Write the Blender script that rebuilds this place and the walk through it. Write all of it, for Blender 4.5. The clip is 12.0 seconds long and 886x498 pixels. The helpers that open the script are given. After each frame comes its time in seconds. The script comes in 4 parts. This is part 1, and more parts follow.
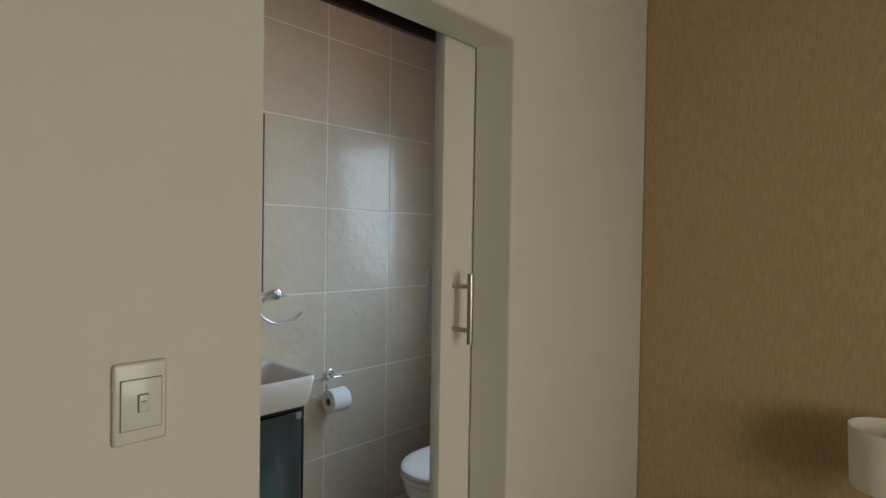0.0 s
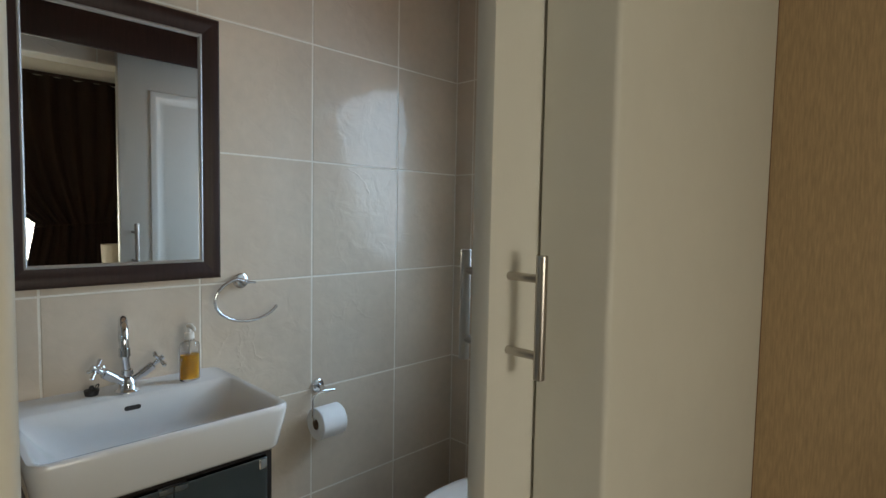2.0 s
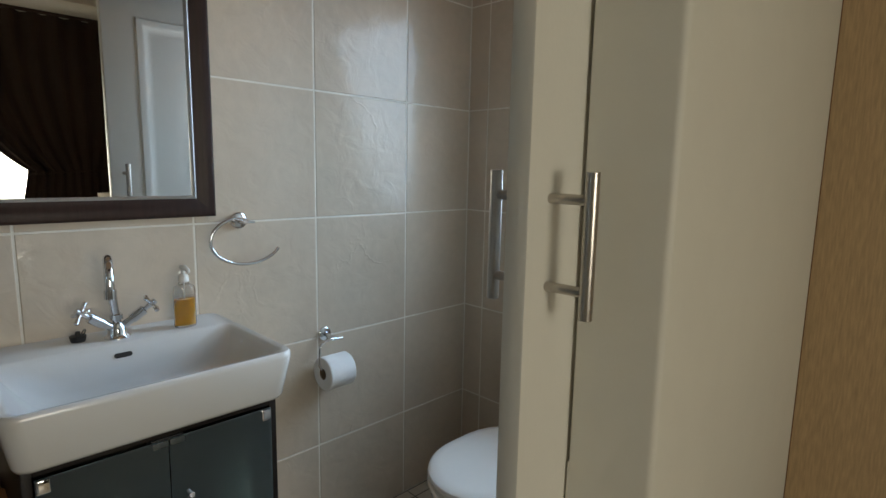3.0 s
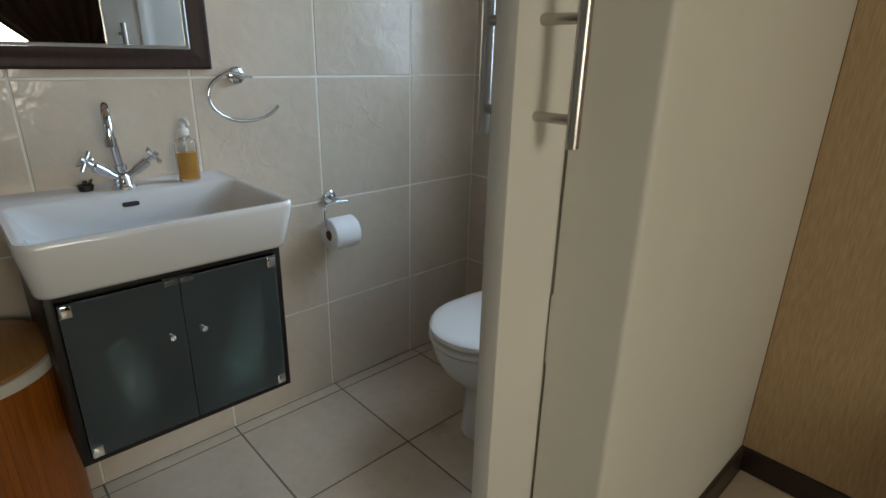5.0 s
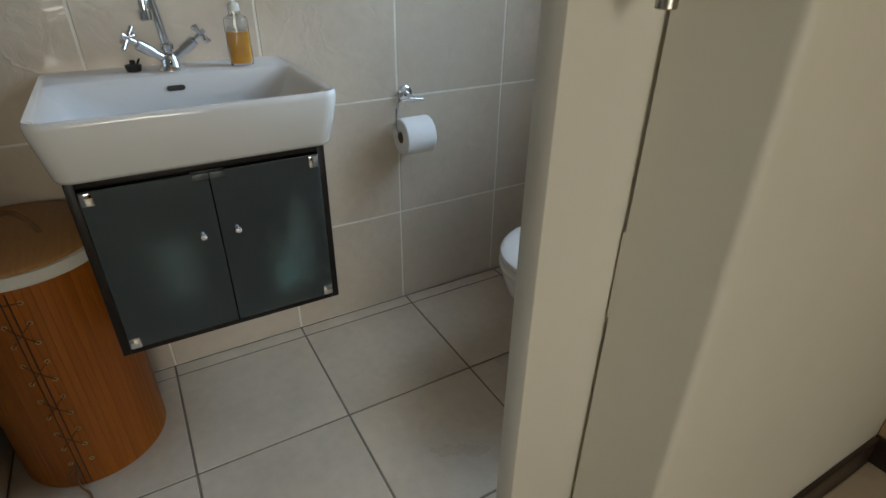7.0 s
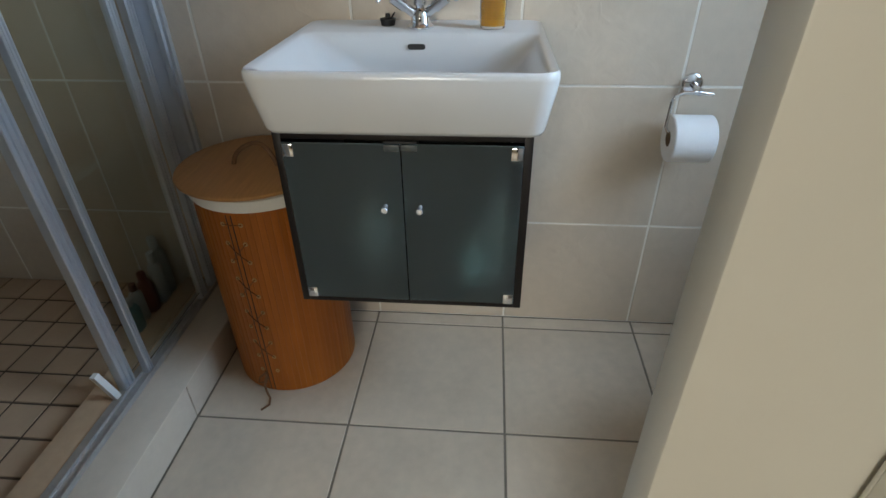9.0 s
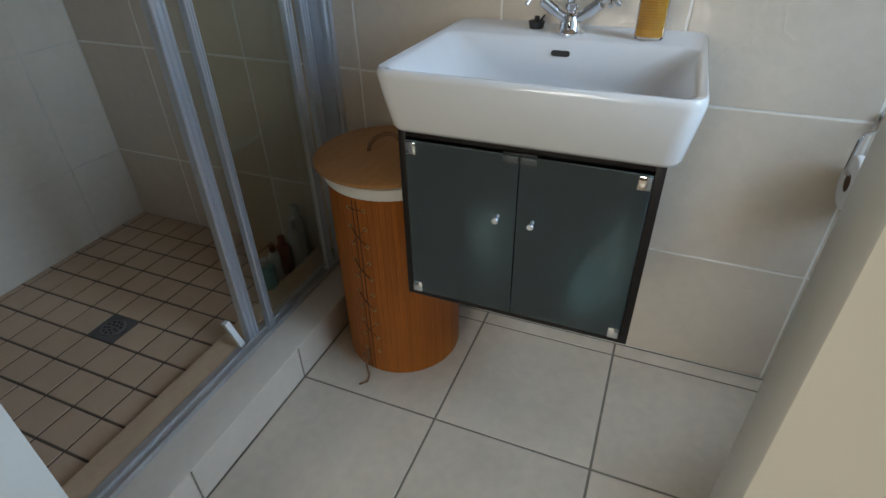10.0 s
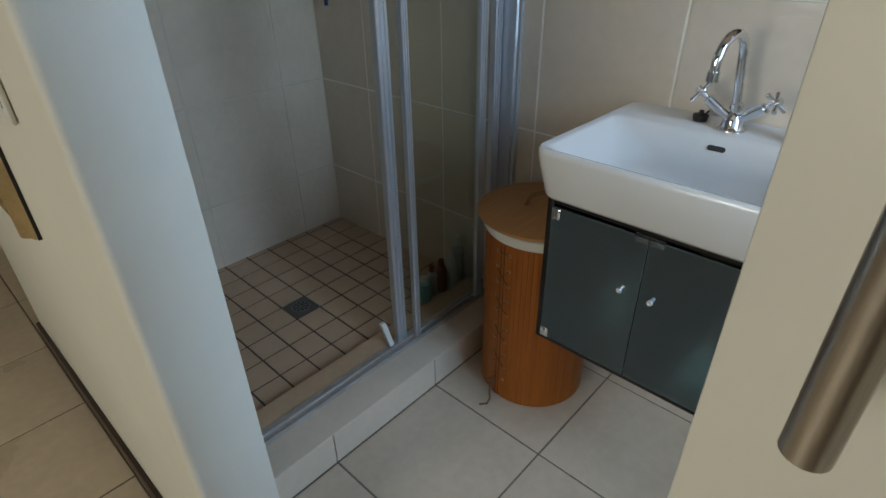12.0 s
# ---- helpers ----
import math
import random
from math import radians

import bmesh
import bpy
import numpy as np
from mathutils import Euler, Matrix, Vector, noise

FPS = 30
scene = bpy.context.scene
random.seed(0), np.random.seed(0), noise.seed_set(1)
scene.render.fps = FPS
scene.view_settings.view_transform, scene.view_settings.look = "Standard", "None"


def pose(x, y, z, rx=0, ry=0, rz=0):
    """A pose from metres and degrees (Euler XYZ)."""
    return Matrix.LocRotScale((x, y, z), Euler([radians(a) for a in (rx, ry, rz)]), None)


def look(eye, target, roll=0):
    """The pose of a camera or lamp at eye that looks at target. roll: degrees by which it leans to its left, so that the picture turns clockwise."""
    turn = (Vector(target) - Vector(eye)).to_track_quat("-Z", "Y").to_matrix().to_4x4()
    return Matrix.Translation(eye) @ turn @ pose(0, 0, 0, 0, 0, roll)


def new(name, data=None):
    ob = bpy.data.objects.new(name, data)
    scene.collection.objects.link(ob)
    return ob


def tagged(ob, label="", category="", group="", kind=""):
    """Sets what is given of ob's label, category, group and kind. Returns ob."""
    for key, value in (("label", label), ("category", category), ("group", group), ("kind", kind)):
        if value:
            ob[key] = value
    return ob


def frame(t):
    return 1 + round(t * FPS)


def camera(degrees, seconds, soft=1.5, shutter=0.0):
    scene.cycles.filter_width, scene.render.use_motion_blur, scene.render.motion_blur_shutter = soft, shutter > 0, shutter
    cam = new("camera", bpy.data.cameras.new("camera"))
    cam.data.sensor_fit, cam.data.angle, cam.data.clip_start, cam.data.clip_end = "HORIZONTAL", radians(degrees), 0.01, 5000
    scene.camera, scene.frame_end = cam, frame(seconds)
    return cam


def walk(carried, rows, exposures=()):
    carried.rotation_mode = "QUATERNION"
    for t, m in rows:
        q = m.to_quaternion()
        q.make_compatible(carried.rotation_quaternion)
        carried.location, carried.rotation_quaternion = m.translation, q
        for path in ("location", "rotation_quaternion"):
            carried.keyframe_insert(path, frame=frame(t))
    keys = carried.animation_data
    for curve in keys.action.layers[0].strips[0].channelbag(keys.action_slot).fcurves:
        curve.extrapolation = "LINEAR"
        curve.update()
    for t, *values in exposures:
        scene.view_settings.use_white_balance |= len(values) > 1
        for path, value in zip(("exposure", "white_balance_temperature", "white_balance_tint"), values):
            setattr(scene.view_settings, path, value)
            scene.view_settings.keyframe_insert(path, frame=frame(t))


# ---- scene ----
cam = camera(79.0, 12.0)
# seconds, eye, the point looked at, roll
PATH = [
    (0, (2.199, -1.477, 1.411), (0.815, -0.033, 1.377), 0.9),
    (0.5, (2.038, -1.347, 1.418), (0.648, 0.09, 1.373), 1.0),
    (1, (1.913, -1.244, 1.395), (0.518, 0.188, 1.336), 1.1),
    (1.5, (1.783, -1.115, 1.385), (0.383, 0.31, 1.299), 1.1),
    (2, (1.671, -1.022, 1.376), (0.266, 0.396, 1.251), 1.1),
    (2.5, (1.585, -0.967, 1.344), (0.179, 0.444, 1.161), 1.2),
    (3, (1.546, -0.944, 1.311), (0.144, 0.453, 1.022), 1.1),
    (5, (1.595, -0.928, 1.226), (0.228, 0.364, 0.544), 1.4),
    (5.5, (1.612, -0.907, 1.198), (0.241, 0.335, 0.437), 1.1),
    (6, (1.607, -0.869, 1.172), (0.227, 0.313, 0.335), 1.2),
    (6.5, (1.555, -0.781, 1.156), (0.125, 0.279, 0.243), 0.9),
    (7, (1.516, -0.706, 1.153), (0.012, 0.166, 0.165), 0.7),
    (9, (1.334, -0.457, 1.133), (-0.331, -0.605, 0.033), -0.9),
    (9.5, (1.289, -0.435, 1.146), (-0.321, -0.825, 0.024), -1.0),
    (10, (1.278, -0.404, 1.155), (-0.247, -1.047, 0.027), -1.3),
    (10.5, (1.294, -0.362, 1.17), (-0.087, -1.283, 0.054), -1.3),
    (11, (1.324, -0.338, 1.189), (0.048, -1.405, 0.079), -1.2),
    (11.5, (1.331, -0.306, 1.23), (0.110, -1.446, 0.131), -1.7),
    (12, (1.366, -0.289, 1.286), (0.114, -1.462, 0.258), -0.9),
]
walk(cam, [(t, look(eye, target, roll)) for t, eye, target, roll in PATH],
     exposures=[(0.0, 0.0, 6500, 10), (3.0, 0.10, 6500, 10), (7.0, 0.14, 6500, 10), (7.6, 0.17, 6500, 10), (9.0, 0.50, 6350, 11), (10.5, 0.49, 6150, 11), (12.0, 0.31, 6170, 9)])

# ---- plan ----
MIRROR_WALL = 0.0       # tiled wall with basin, faces +x
BATH_END = 0.735        # tiled wall behind the toilet, faces -y
SHOWER_END = -2.255     # tiled wall at the shower's end, faces +y
INNER = 1.107           # bathroom face of the partition
OUTER = 1.240           # bedroom face of the partition
JAMB_L, JAMB_R, HEAD = -0.971, -0.183, 2.008
PAPER = 0.735           # papered bedroom wall, faces -y
WALL_STOP = -2.41       # the partition's free end in the bedroom
CEIL = 2.55
FAR = 3.75              # bedroom window wall
BACK = -3.9
T = 0.4                 # tile pitch

# ---- light ----
world = bpy.data.worlds.new("world")
scene.world = world
world.use_nodes = True
wn = world.node_tree.nodes
sky = wn.new("ShaderNodeTexSky")
sky.sky_type = 'NISHITA'
sky.sun_disc = False
sky.sun_elevation = radians(48)
sky.sun_rotation = radians(200)
world.node_tree.links.new(sky.outputs[0], wn["Background"].inputs[0])
wn["Background"].inputs[1].default_value = 0.10
sun = new("sun", bpy.data.lights.new("sun", 'SUN'))
sun.data.energy, sun.data.angle, sun.data.color = 2.5, radians(0.5), (1.0, 0.95, 0.87)
sun.matrix_world = look((-2.0, -6.0, 9.0), (0, 0, 2.0))


def window_light(name, m, w, h, power, color):
    lamp = new(name, bpy.data.lights.new(name, 'AREA'))
    lamp.data.shape, lamp.data.size, lamp.data.size_y = 'RECTANGLE', w, h
    lamp.data.energy, lamp.data.color = power, color
    lamp.matrix_world = m
    return lamp


WIN_X0, WIN_X1, WIN_Z0, WIN_Z1 = 0.35, 0.99, 1.02, 2.05      # bathroom window
BED_Y0, BED_Y1, BED_Z0, BED_Z1 = -1.75, 0.15, 0.90, 2.15     # bedroom window
WIN_XM = (WIN_X0 + WIN_X1) / 2
# the obscured pane glows softly; the sky above it shines down through the opening
pane = window_light("bathroom_pane_light", look((WIN_XM, BATH_END + 0.125, 1.55), (WIN_XM, BATH_END + 0.125 - math.cos(radians(18)), 1.55 - math.sin(radians(18)))), 0.56, 0.94, 7.8, (0.55, 0.765, 1.0))
pane.data.spread = radians(140)
window_light("bathroom_skylight", look((WIN_XM, BATH_END + 1.30, 2.45), (WIN_XM, BATH_END + 1.30 - math.cos(radians(40)), 2.45 - math.sin(radians(40)))),
             1.2, 1.0, 22.0, (0.47, 0.705, 1.0))
# warm light that a sunlit yard throws up through the same window
window_light("bathroom_yard_light", look((WIN_XM, BATH_END + 1.10, 0.30), (WIN_XM, BATH_END, 1.55)), 1.4, 1.0, 34.0, (1.0, 0.62, 0.36))
window_light("bedroom_skylight", look((FAR + 0.12, (BED_Y0 + BED_Y1) / 2, (BED_Z0 + BED_Z1) / 2), (0, (BED_Y0 + BED_Y1) / 2, (BED_Z0 + BED_Z1) / 2)),
             BED_Y1 - BED_Y0 - 0.1, BED_Z1 - BED_Z0 - 0.1, 53.0, (1.0, 0.94, 0.77))


# ---- materials ----
def mat(name, color, rough=0.5, metal=0.0, var=0.0, scale=6.0, bump=0.0, bump_scale=40.0, random_var=0.0, grain=None,
        spec=0.5, coat=0.0, stain=None, transmission=0.0, ior=1.45, rough_var=0.0, alpha=1.0):
    """A node material: base colour varied at two scales, relief, and a shift from piece to piece."""
    m = bpy.data.materials.new(name)
    m.use_nodes = True
    nt = m.node_tree
    b = nt.nodes["Principled BSDF"]
    link = nt.links.new
    b.inputs["Base Color"].default_value = (*color, 1)
    b.inputs["Roughness"].default_value = rough
    b.inputs["Metallic"].default_value = metal
    b.inputs["Specular IOR Level"].default_value = spec
    b.inputs["Coat Weight"].default_value = coat
    b.inputs["Coat Roughness"].default_value = 0.08
    b.inputs["Transmission Weight"].default_value = transmission
    b.inputs["IOR"].default_value = ior
    b.inputs["Alpha"].default_value = alpha
    tex = nt.nodes.new("ShaderNodeTexCoord")
    info = nt.nodes.new("ShaderNodeObjectInfo")
    shift = nt.nodes.new("ShaderNodeVectorMath")
    shift.operation = 'MULTIPLY_ADD'
    comb = nt.nodes.new("ShaderNodeCombineXYZ")
    for i in range(3):
        link(info.outputs["Random"], comb.inputs[i])
    shift.inputs[1].default_value = (17.0, 29.0, 41.0)
    link(comb.outputs[0], shift.inputs[0])
    link(tex.outputs["Object"], shift.inputs[2])
    vec = shift.outputs[0]
    if grain:
        mp = nt.nodes.new("ShaderNodeMapping")
        mp.inputs["Scale"].default_value = grain
        link(vec, mp.inputs[0])
        gvec = mp.outputs[0]
    else:
        gvec = vec
    last = None
    if var or random_var or stain:
        n1 = nt.nodes.new("ShaderNodeTexNoise")
        n1.inputs["Scale"].default_value, n1.inputs["Detail"].default_value = scale, 6
        link(gvec, n1.inputs["Vector"])
        n2 = nt.nodes.new("ShaderNodeTexNoise")
        n2.inputs["Scale"].default_value, n2.inputs["Detail"].default_value = scale * 9, 4
        link(gvec, n2.inputs["Vector"])
        add = nt.nodes.new("ShaderNodeMath")
        add.operation = 'MULTIPLY_ADD'
        link(n2.outputs["Fac"], add.inputs[0])
        add.inputs[1].default_value = 0.45
        link(n1.outputs["Fac"], add.inputs[2])
        ad2 = nt.nodes.new("ShaderNodeMath")
        ad2.operation = 'MULTIPLY_ADD'
        link(info.outputs["Random"], ad2.inputs[0])
        ad2.inputs[1].default_value = random_var / max(var, 1e-3) * 0.5
        link(add.outputs[0], ad2.inputs[2])
        rng = nt.nodes.new("ShaderNodeMapRange")
        rng.inputs["From Min"].default_value, rng.inputs["From Max"].default_value = 0.35, 1.1 + random_var / max(var, 1e-3) * 0.5
        link(ad2.outputs[0], rng.inputs[0])
        mix = nt.nodes.new("ShaderNodeMix")
        mix.data_type = 'RGBA'
        lo = [c * (1 - var) for c in color]
        hi = [min(1, c * (1 + var)) for c in color]
        if stain:
            lo = stain
        mix.inputs["A"].default_value, mix.inputs["B"].default_value = (*lo, 1), (*hi, 1)
        link(rng.outputs[0], mix.inputs["Factor"])
        link(mix.outputs["Result"], b.inputs["Base Color"])
        last = n1
    if rough_var and last:
        rr = nt.nodes.new("ShaderNodeMapRange")
        rr.inputs["From Min"].default_value, rr.inputs["From Max"].default_value = 0.3, 0.7
        rr.inputs["To Min"].default_value, rr.inputs["To Max"].default_value = max(0.02, rough - rough_var), rough + rough_var
        link(last.outputs["Fac"], rr.inputs[0])
        link(rr.outputs[0], b.inputs["Roughness"])
    if bump:
        n3 = nt.nodes.new("ShaderNodeTexNoise")
        n3.inputs["Scale"].default_value, n3.inputs["Detail"].default_value = bump_scale, 5
        link(gvec, n3.inputs["Vector"])
        bp = nt.nodes.new("ShaderNodeBump")
        bp.inputs["Strength"].default_value = 1.0
        bp.inputs["Distance"].default_value = bump
        link(n3.outputs["Fac"], bp.inputs["Height"])
        link(bp.outputs[0], b.inputs["Normal"])
    return m


CREAM = mat("cream_paint", (0.65, 0.63, 0.555), 0.55, var=0.05, scale=1.5, bump=0.0006, bump_scale=60)
DOOR_PAINT = mat("door_paint", (0.68, 0.66, 0.595), 0.38, var=0.03, scale=3, bump=0.0002, bump_scale=120)
CEILING = mat("ceiling_paint", (0.78, 0.77, 0.72), 0.8, var=0.03, scale=2, bump=0.0004, bump_scale=80)
GROUT = mat("wall_grout", (0.78, 0.74, 0.66), 0.85, var=0.15, scale=9)
# wall grout again, darker: the shower end's dimness put into its colour
SHADED_GROUT = mat("shaded_wall_grout", (0.55, 0.48, 0.39), 0.85, var=0.15, scale=9)
FLOOR_GROUT = mat("floor_grout", (0.20, 0.17, 0.13), 0.9, var=0.3, scale=6)
SHOWER_GROUT = mat("shower_grout", (0.09, 0.06, 0.038), 0.9, var=0.35, scale=8)
FLOOR_TILE = mat("floor_tile", (0.57, 0.475, 0.36), 0.30, var=0.20, scale=4, bump=0.00015, bump_scale=14, random_var=0.02, rough_var=0.03)
SHOWER_TILE = mat("shower_floor_tile", (0.45, 0.31, 0.20), 0.42, var=0.12, scale=12, bump=0.0003, bump_scale=40, random_var=0.06)
DARK_WOOD = mat("dark_stained_wood", (0.028, 0.012, 0.009), 0.42, var=0.45, scale=8, grain=(1, 12, 1), bump=0.0002, bump_scale=60, spec=0.35)
SKIRTING = mat("dark_skirting_wood", (0.035, 0.022, 0.018), 0.38, var=0.4, scale=6, bump=0.0002, bump_scale=50)
CERAMIC = mat("white_glazed_ceramic", (0.69, 0.68, 0.66), 0.07, var=0.015, scale=3, coat=0.4)
CHROME = mat("chrome", (0.75, 0.76, 0.78), 0.08, 1.0)
STEEL = mat("brushed_steel", (0.47, 0.44, 0.40), 0.30, 1.0, var=0.12, scale=30, grain=(30, 30, 1))
ALU = mat("anodised_aluminium", (0.66, 0.69, 0.73), 0.32, 0.75, var=0.06, scale=20)
PAPER_WHITE = mat("toilet_tissue", (0.84, 0.83, 0.81), 0.95, var=0.03, scale=30, bump=0.0005, bump_scale=300)
CARD = mat("brown_card", (0.20, 0.13, 0.08), 0.9)
PLASTIC_WHITE = mat("white_plastic", (0.74, 0.72, 0.66), 0.35, var=0.02, scale=5)
BLACK = mat("black_rubber", (0.015, 0.015, 0.016), 0.5)
MIRROR = mat("mirror_silver", (0.86, 0.87, 0.87), 0.0, 1.0)
SILVER_BEAD = mat("silver_bead", (0.50, 0.49, 0.47), 0.45, 0.8)
BAMBOO = mat("bamboo_slat", (0.33, 0.098, 0.010), 0.45, var=0.30, scale=7, grain=(9, 9, 0.8), bump=0.0002, bump_scale=40, random_var=0.15, coat=0.04, spec=0.35)
LID_WOOD = mat("bamboo_lid", (0.42, 0.205, 0.066), 0.5, var=0.18, scale=8, grain=(1, 14, 1), bump=0.0002, bump_scale=40)
ROPE = mat("jute_rope", (0.19, 0.10, 0.05), 0.95, var=0.3, scale=60, bump=0.001, bump_scale=300)
CLOTH = mat("cotton_liner", (0.74, 0.71, 0.64), 0.95, var=0.05, scale=20, bump=0.0008, bump_scale=120)
CURTAIN = mat("brown_curtain", (0.030, 0.017, 0.012), 0.85, var=0.25, scale=15, grain=(1, 1, 0.2), bump=0.0004, bump_scale=200)
GILT = mat("gilt_moulding", (0.46, 0.33, 0.16), 0.38, 0.6, var=0.25, scale=20)
SHADE = mat("lamp_shade_fabric", (0.72, 0.68, 0.58), 0.9, var=0.05, scale=30, bump=0.0004, bump_scale=300)
# pale ceiling coloured warmer so light bounced off it tints the upper tiles
BOUNCE_CREAM = mat("bounce_cream", (0.60, 0.47, 0.33), 0.8, var=0.05, scale=3)
STONE_SILL = mat("window_reveal", (0.72, 0.72, 0.70), 0.6, var=0.03)
GRASS = mat("lawn", (0.06, 0.09, 0.03), 0.95, var=0.4, scale=3)


def tile_material(name, color):
    """Glazed wall tile: cloudy beige with slate-like ripples, shifted from tile to tile."""
    m = mat(name, color, 0.10, var=0.12, scale=3.5, random_var=0.02, spec=0.5, rough_var=0.03)
    nt = m.node_tree
    b = nt.nodes["Principled BSDF"]
    link = nt.links.new
    vec = next(n for n in nt.nodes if n.bl_idname == "ShaderNodeVectorMath").outputs[0]
    wave = nt.nodes.new("ShaderNodeTexNoise")
    wave.inputs["Scale"].default_value, wave.inputs["Detail"].default_value = 14, 5
    wave.inputs["Distortion"].default_value = 0.8
    link(vec, wave.inputs["Vector"])
    # sparse ridges: the bands where a large noise crosses its middle
    ridge = nt.nodes.new("ShaderNodeTexNoise")
    ridge.inputs["Scale"].default_value, ridge.inputs["Detail"].default_value = 3.0, 5
    link(vec, ridge.inputs["Vector"])
    sub = nt.nodes.new("ShaderNodeMath"); sub.operation = 'SUBTRACT'; sub.inputs[1].default_value = 0.5
    link(ridge.outputs["Fac"], sub.inputs[0])
    ab = nt.nodes.new("ShaderNodeMath"); ab.operation = 'ABSOLUTE'
    link(sub.outputs[0], ab.inputs[0])
    rr = nt.nodes.new("ShaderNodeMapRange")
    rr.inputs["From Min"].default_value, rr.inputs["From Max"].default_value = 0.0, 0.012
    rr.inputs["To Min"].default_value, rr.inputs["To Max"].default_value = 1.0, 0.0
    link(ab.outputs[0], rr.inputs[0])
    mask = nt.nodes.new("ShaderNodeTexNoise")
    mask.inputs["Scale"].default_value = 5.0
    link(vec, mask.inputs["Vector"])
    mr = nt.nodes.new("ShaderNodeMapRange")
    mr.inputs["From Min"].default_value, mr.inputs["From Max"].default_value = 0.52, 0.62
    link(mask.outputs["Fac"], mr.inputs[0])
    mul = nt.nodes.new("ShaderNodeMath"); mul.operation = 'MULTIPLY'
    link(rr.outputs[0], mul.inputs[0]); link(mr.outputs[0], mul.inputs[1])
    total = nt.nodes.new("ShaderNodeMath"); total.operation = 'MULTIPLY_ADD'
    total.inputs[1].default_value = 0.23
    link(mul.outputs[0], total.inputs[0]); link(wave.outputs["Fac"], total.inputs[2])
    bp = nt.nodes.new("ShaderNodeBump")
    bp.inputs["Strength"].default_value, bp.inputs["Distance"].default_value = 1.0, 0.0024
    link(total.outputs[0], bp.inputs["Height"])
    link(bp.outputs[0], b.inputs["Normal"])
    return m


WALL_TILE = tile_material("glazed_wall_tile", (0.615, 0.523, 0.415))


def wallpaper_material():
    """Tan paper with fine, broken upright streaks and a slight sheen."""
    m = mat("streaked_wallpaper", (0.43, 0.303, 0.170), 0.45, var=0.27, scale=16, grain=(14, 14, 1.3), bump=0.0006, bump_scale=26)
    return m


WALLPAPER = wallpaper_material()


def glass_material(name, tint, rough, through_part=1.0, ior=1.45):
    m = bpy.data.materials.new(name)
    m.use_nodes = True
    b = m.node_tree.nodes["Principled BSDF"]
    b.inputs["Base Color"].default_value = (*tint, 1)
    b.inputs["Roughness"].default_value = rough
    b.inputs["Transmission Weight"].default_value = through_part
    b.inputs["IOR"].default_value = ior
    return m


GLASS = glass_material("shower_glass", (0.87, 0.88, 0.82), 0.0)
FROST = glass_material("frosted_glass", (0.52, 0.66, 0.69), 0.50, 0.98, 1.40)
CLEAR = glass_material("clear_plastic", (0.95, 0.95, 0.95), 0.05)
SOAP = glass_material("amber_soap", (1.0, 0.50, 0.02), 0.25, 0.20)


# ---- building helpers ----
def part(name, bm, material, parent=None, label="", sharp=38):
    """Links bm as one mesh object, under a thing or a part."""
    bmesh.ops.recalc_face_normals(bm, faces=bm.faces[:])
    lim = radians(sharp)
    for f in bm.faces:
        f.smooth = True
    for e in bm.edges:
        e.smooth = len(e.link_faces) == 2 and e.calc_face_angle(0) < lim
    me = bpy.data.meshes.new(name)
    bm.to_mesh(me)
    bm.free()
    me.materials.append(material)
    ob = new(name, me)
    if parent:
        ob.parent = parent
    return tagged(ob, label)


def thing(name, label, category, group=""):
    e = new(name)
    e.empty_display_size = 0.05
    return tagged(e, label, category, group)


def add_box(bm, x0, x1, y0, y1, z0, z1, bevel=0.0, seg=2):
    r = bmesh.ops.create_cube(bm, size=1, matrix=Matrix.LocRotScale(((x0 + x1) / 2, (y0 + y1) / 2, (z0 + z1) / 2), None, (abs(x1 - x0), abs(y1 - y0), abs(z1 - z0))))
    if bevel:
        edges = list({e for v in r["verts"] for e in v.link_edges})
        bmesh.ops.bevel(bm, geom=edges, offset=bevel, segments=seg, profile=0.5, affect='EDGES')
    return bm


def box(x0, x1, y0, y1, z0, z1, bevel=0.0, seg=2):
    return add_box(bmesh.new(), x0, x1, y0, y1, z0, z1, bevel, seg)


def prism(points, axis, a, b):
    """A plane outline pushed along an axis; points are given in the two other axes, in order."""
    bm = bmesh.new()
    place = {"z": lambda p, q: (p[0], p[1], q), "y": lambda p, q: (p[0], q, p[1]), "x": lambda p, q: (q, p[0], p[1])}[axis]
    lo = [bm.verts.new(place(p, a)) for p in points]
    hi = [bm.verts.new(place(p, b)) for p in points]
    n = len(points)
    for i in range(n):
        bm.faces.new((lo[i], lo[(i + 1) % n], hi[(i + 1) % n], hi[i]))
    bm.faces.new(lo)
    bm.faces.new(hi[::-1])
    return bm


def add_tube(bm, pts, r, seg=12, caps=True):
    """A round bar along a line of points."""
    pts = [Vector(p) for p in pts]
    rings = []
    side = None
    for i, p in enumerate(pts):
        d = (pts[min(i + 1, len(pts) - 1)] - pts[max(i - 1, 0)]).normalized()
        if side is None:
            side = d.orthogonal().normalized()
        side = (side - d * side.dot(d)).normalized()
        up = d.cross(side)
        rad = r[i] if isinstance(r, (list, tuple)) else r
        rings.append([bm.verts.new(p + rad * (math.cos(a) * side + math.sin(a) * up)) for a in (2 * math.pi * k / seg for k in range(seg))])
    for a, b in zip(rings, rings[1:]):
        for k in range(seg):
            bm.faces.new((a[k], a[(k + 1) % seg], b[(k + 1) % seg], b[k]))
    if caps:
        bm.faces.new(rings[0][::-1])
        bm.faces.new(rings[-1])
    return bm


def tube(pts, r, seg=12, caps=True):
    return add_tube(bmesh.new(), pts, r, seg, caps)


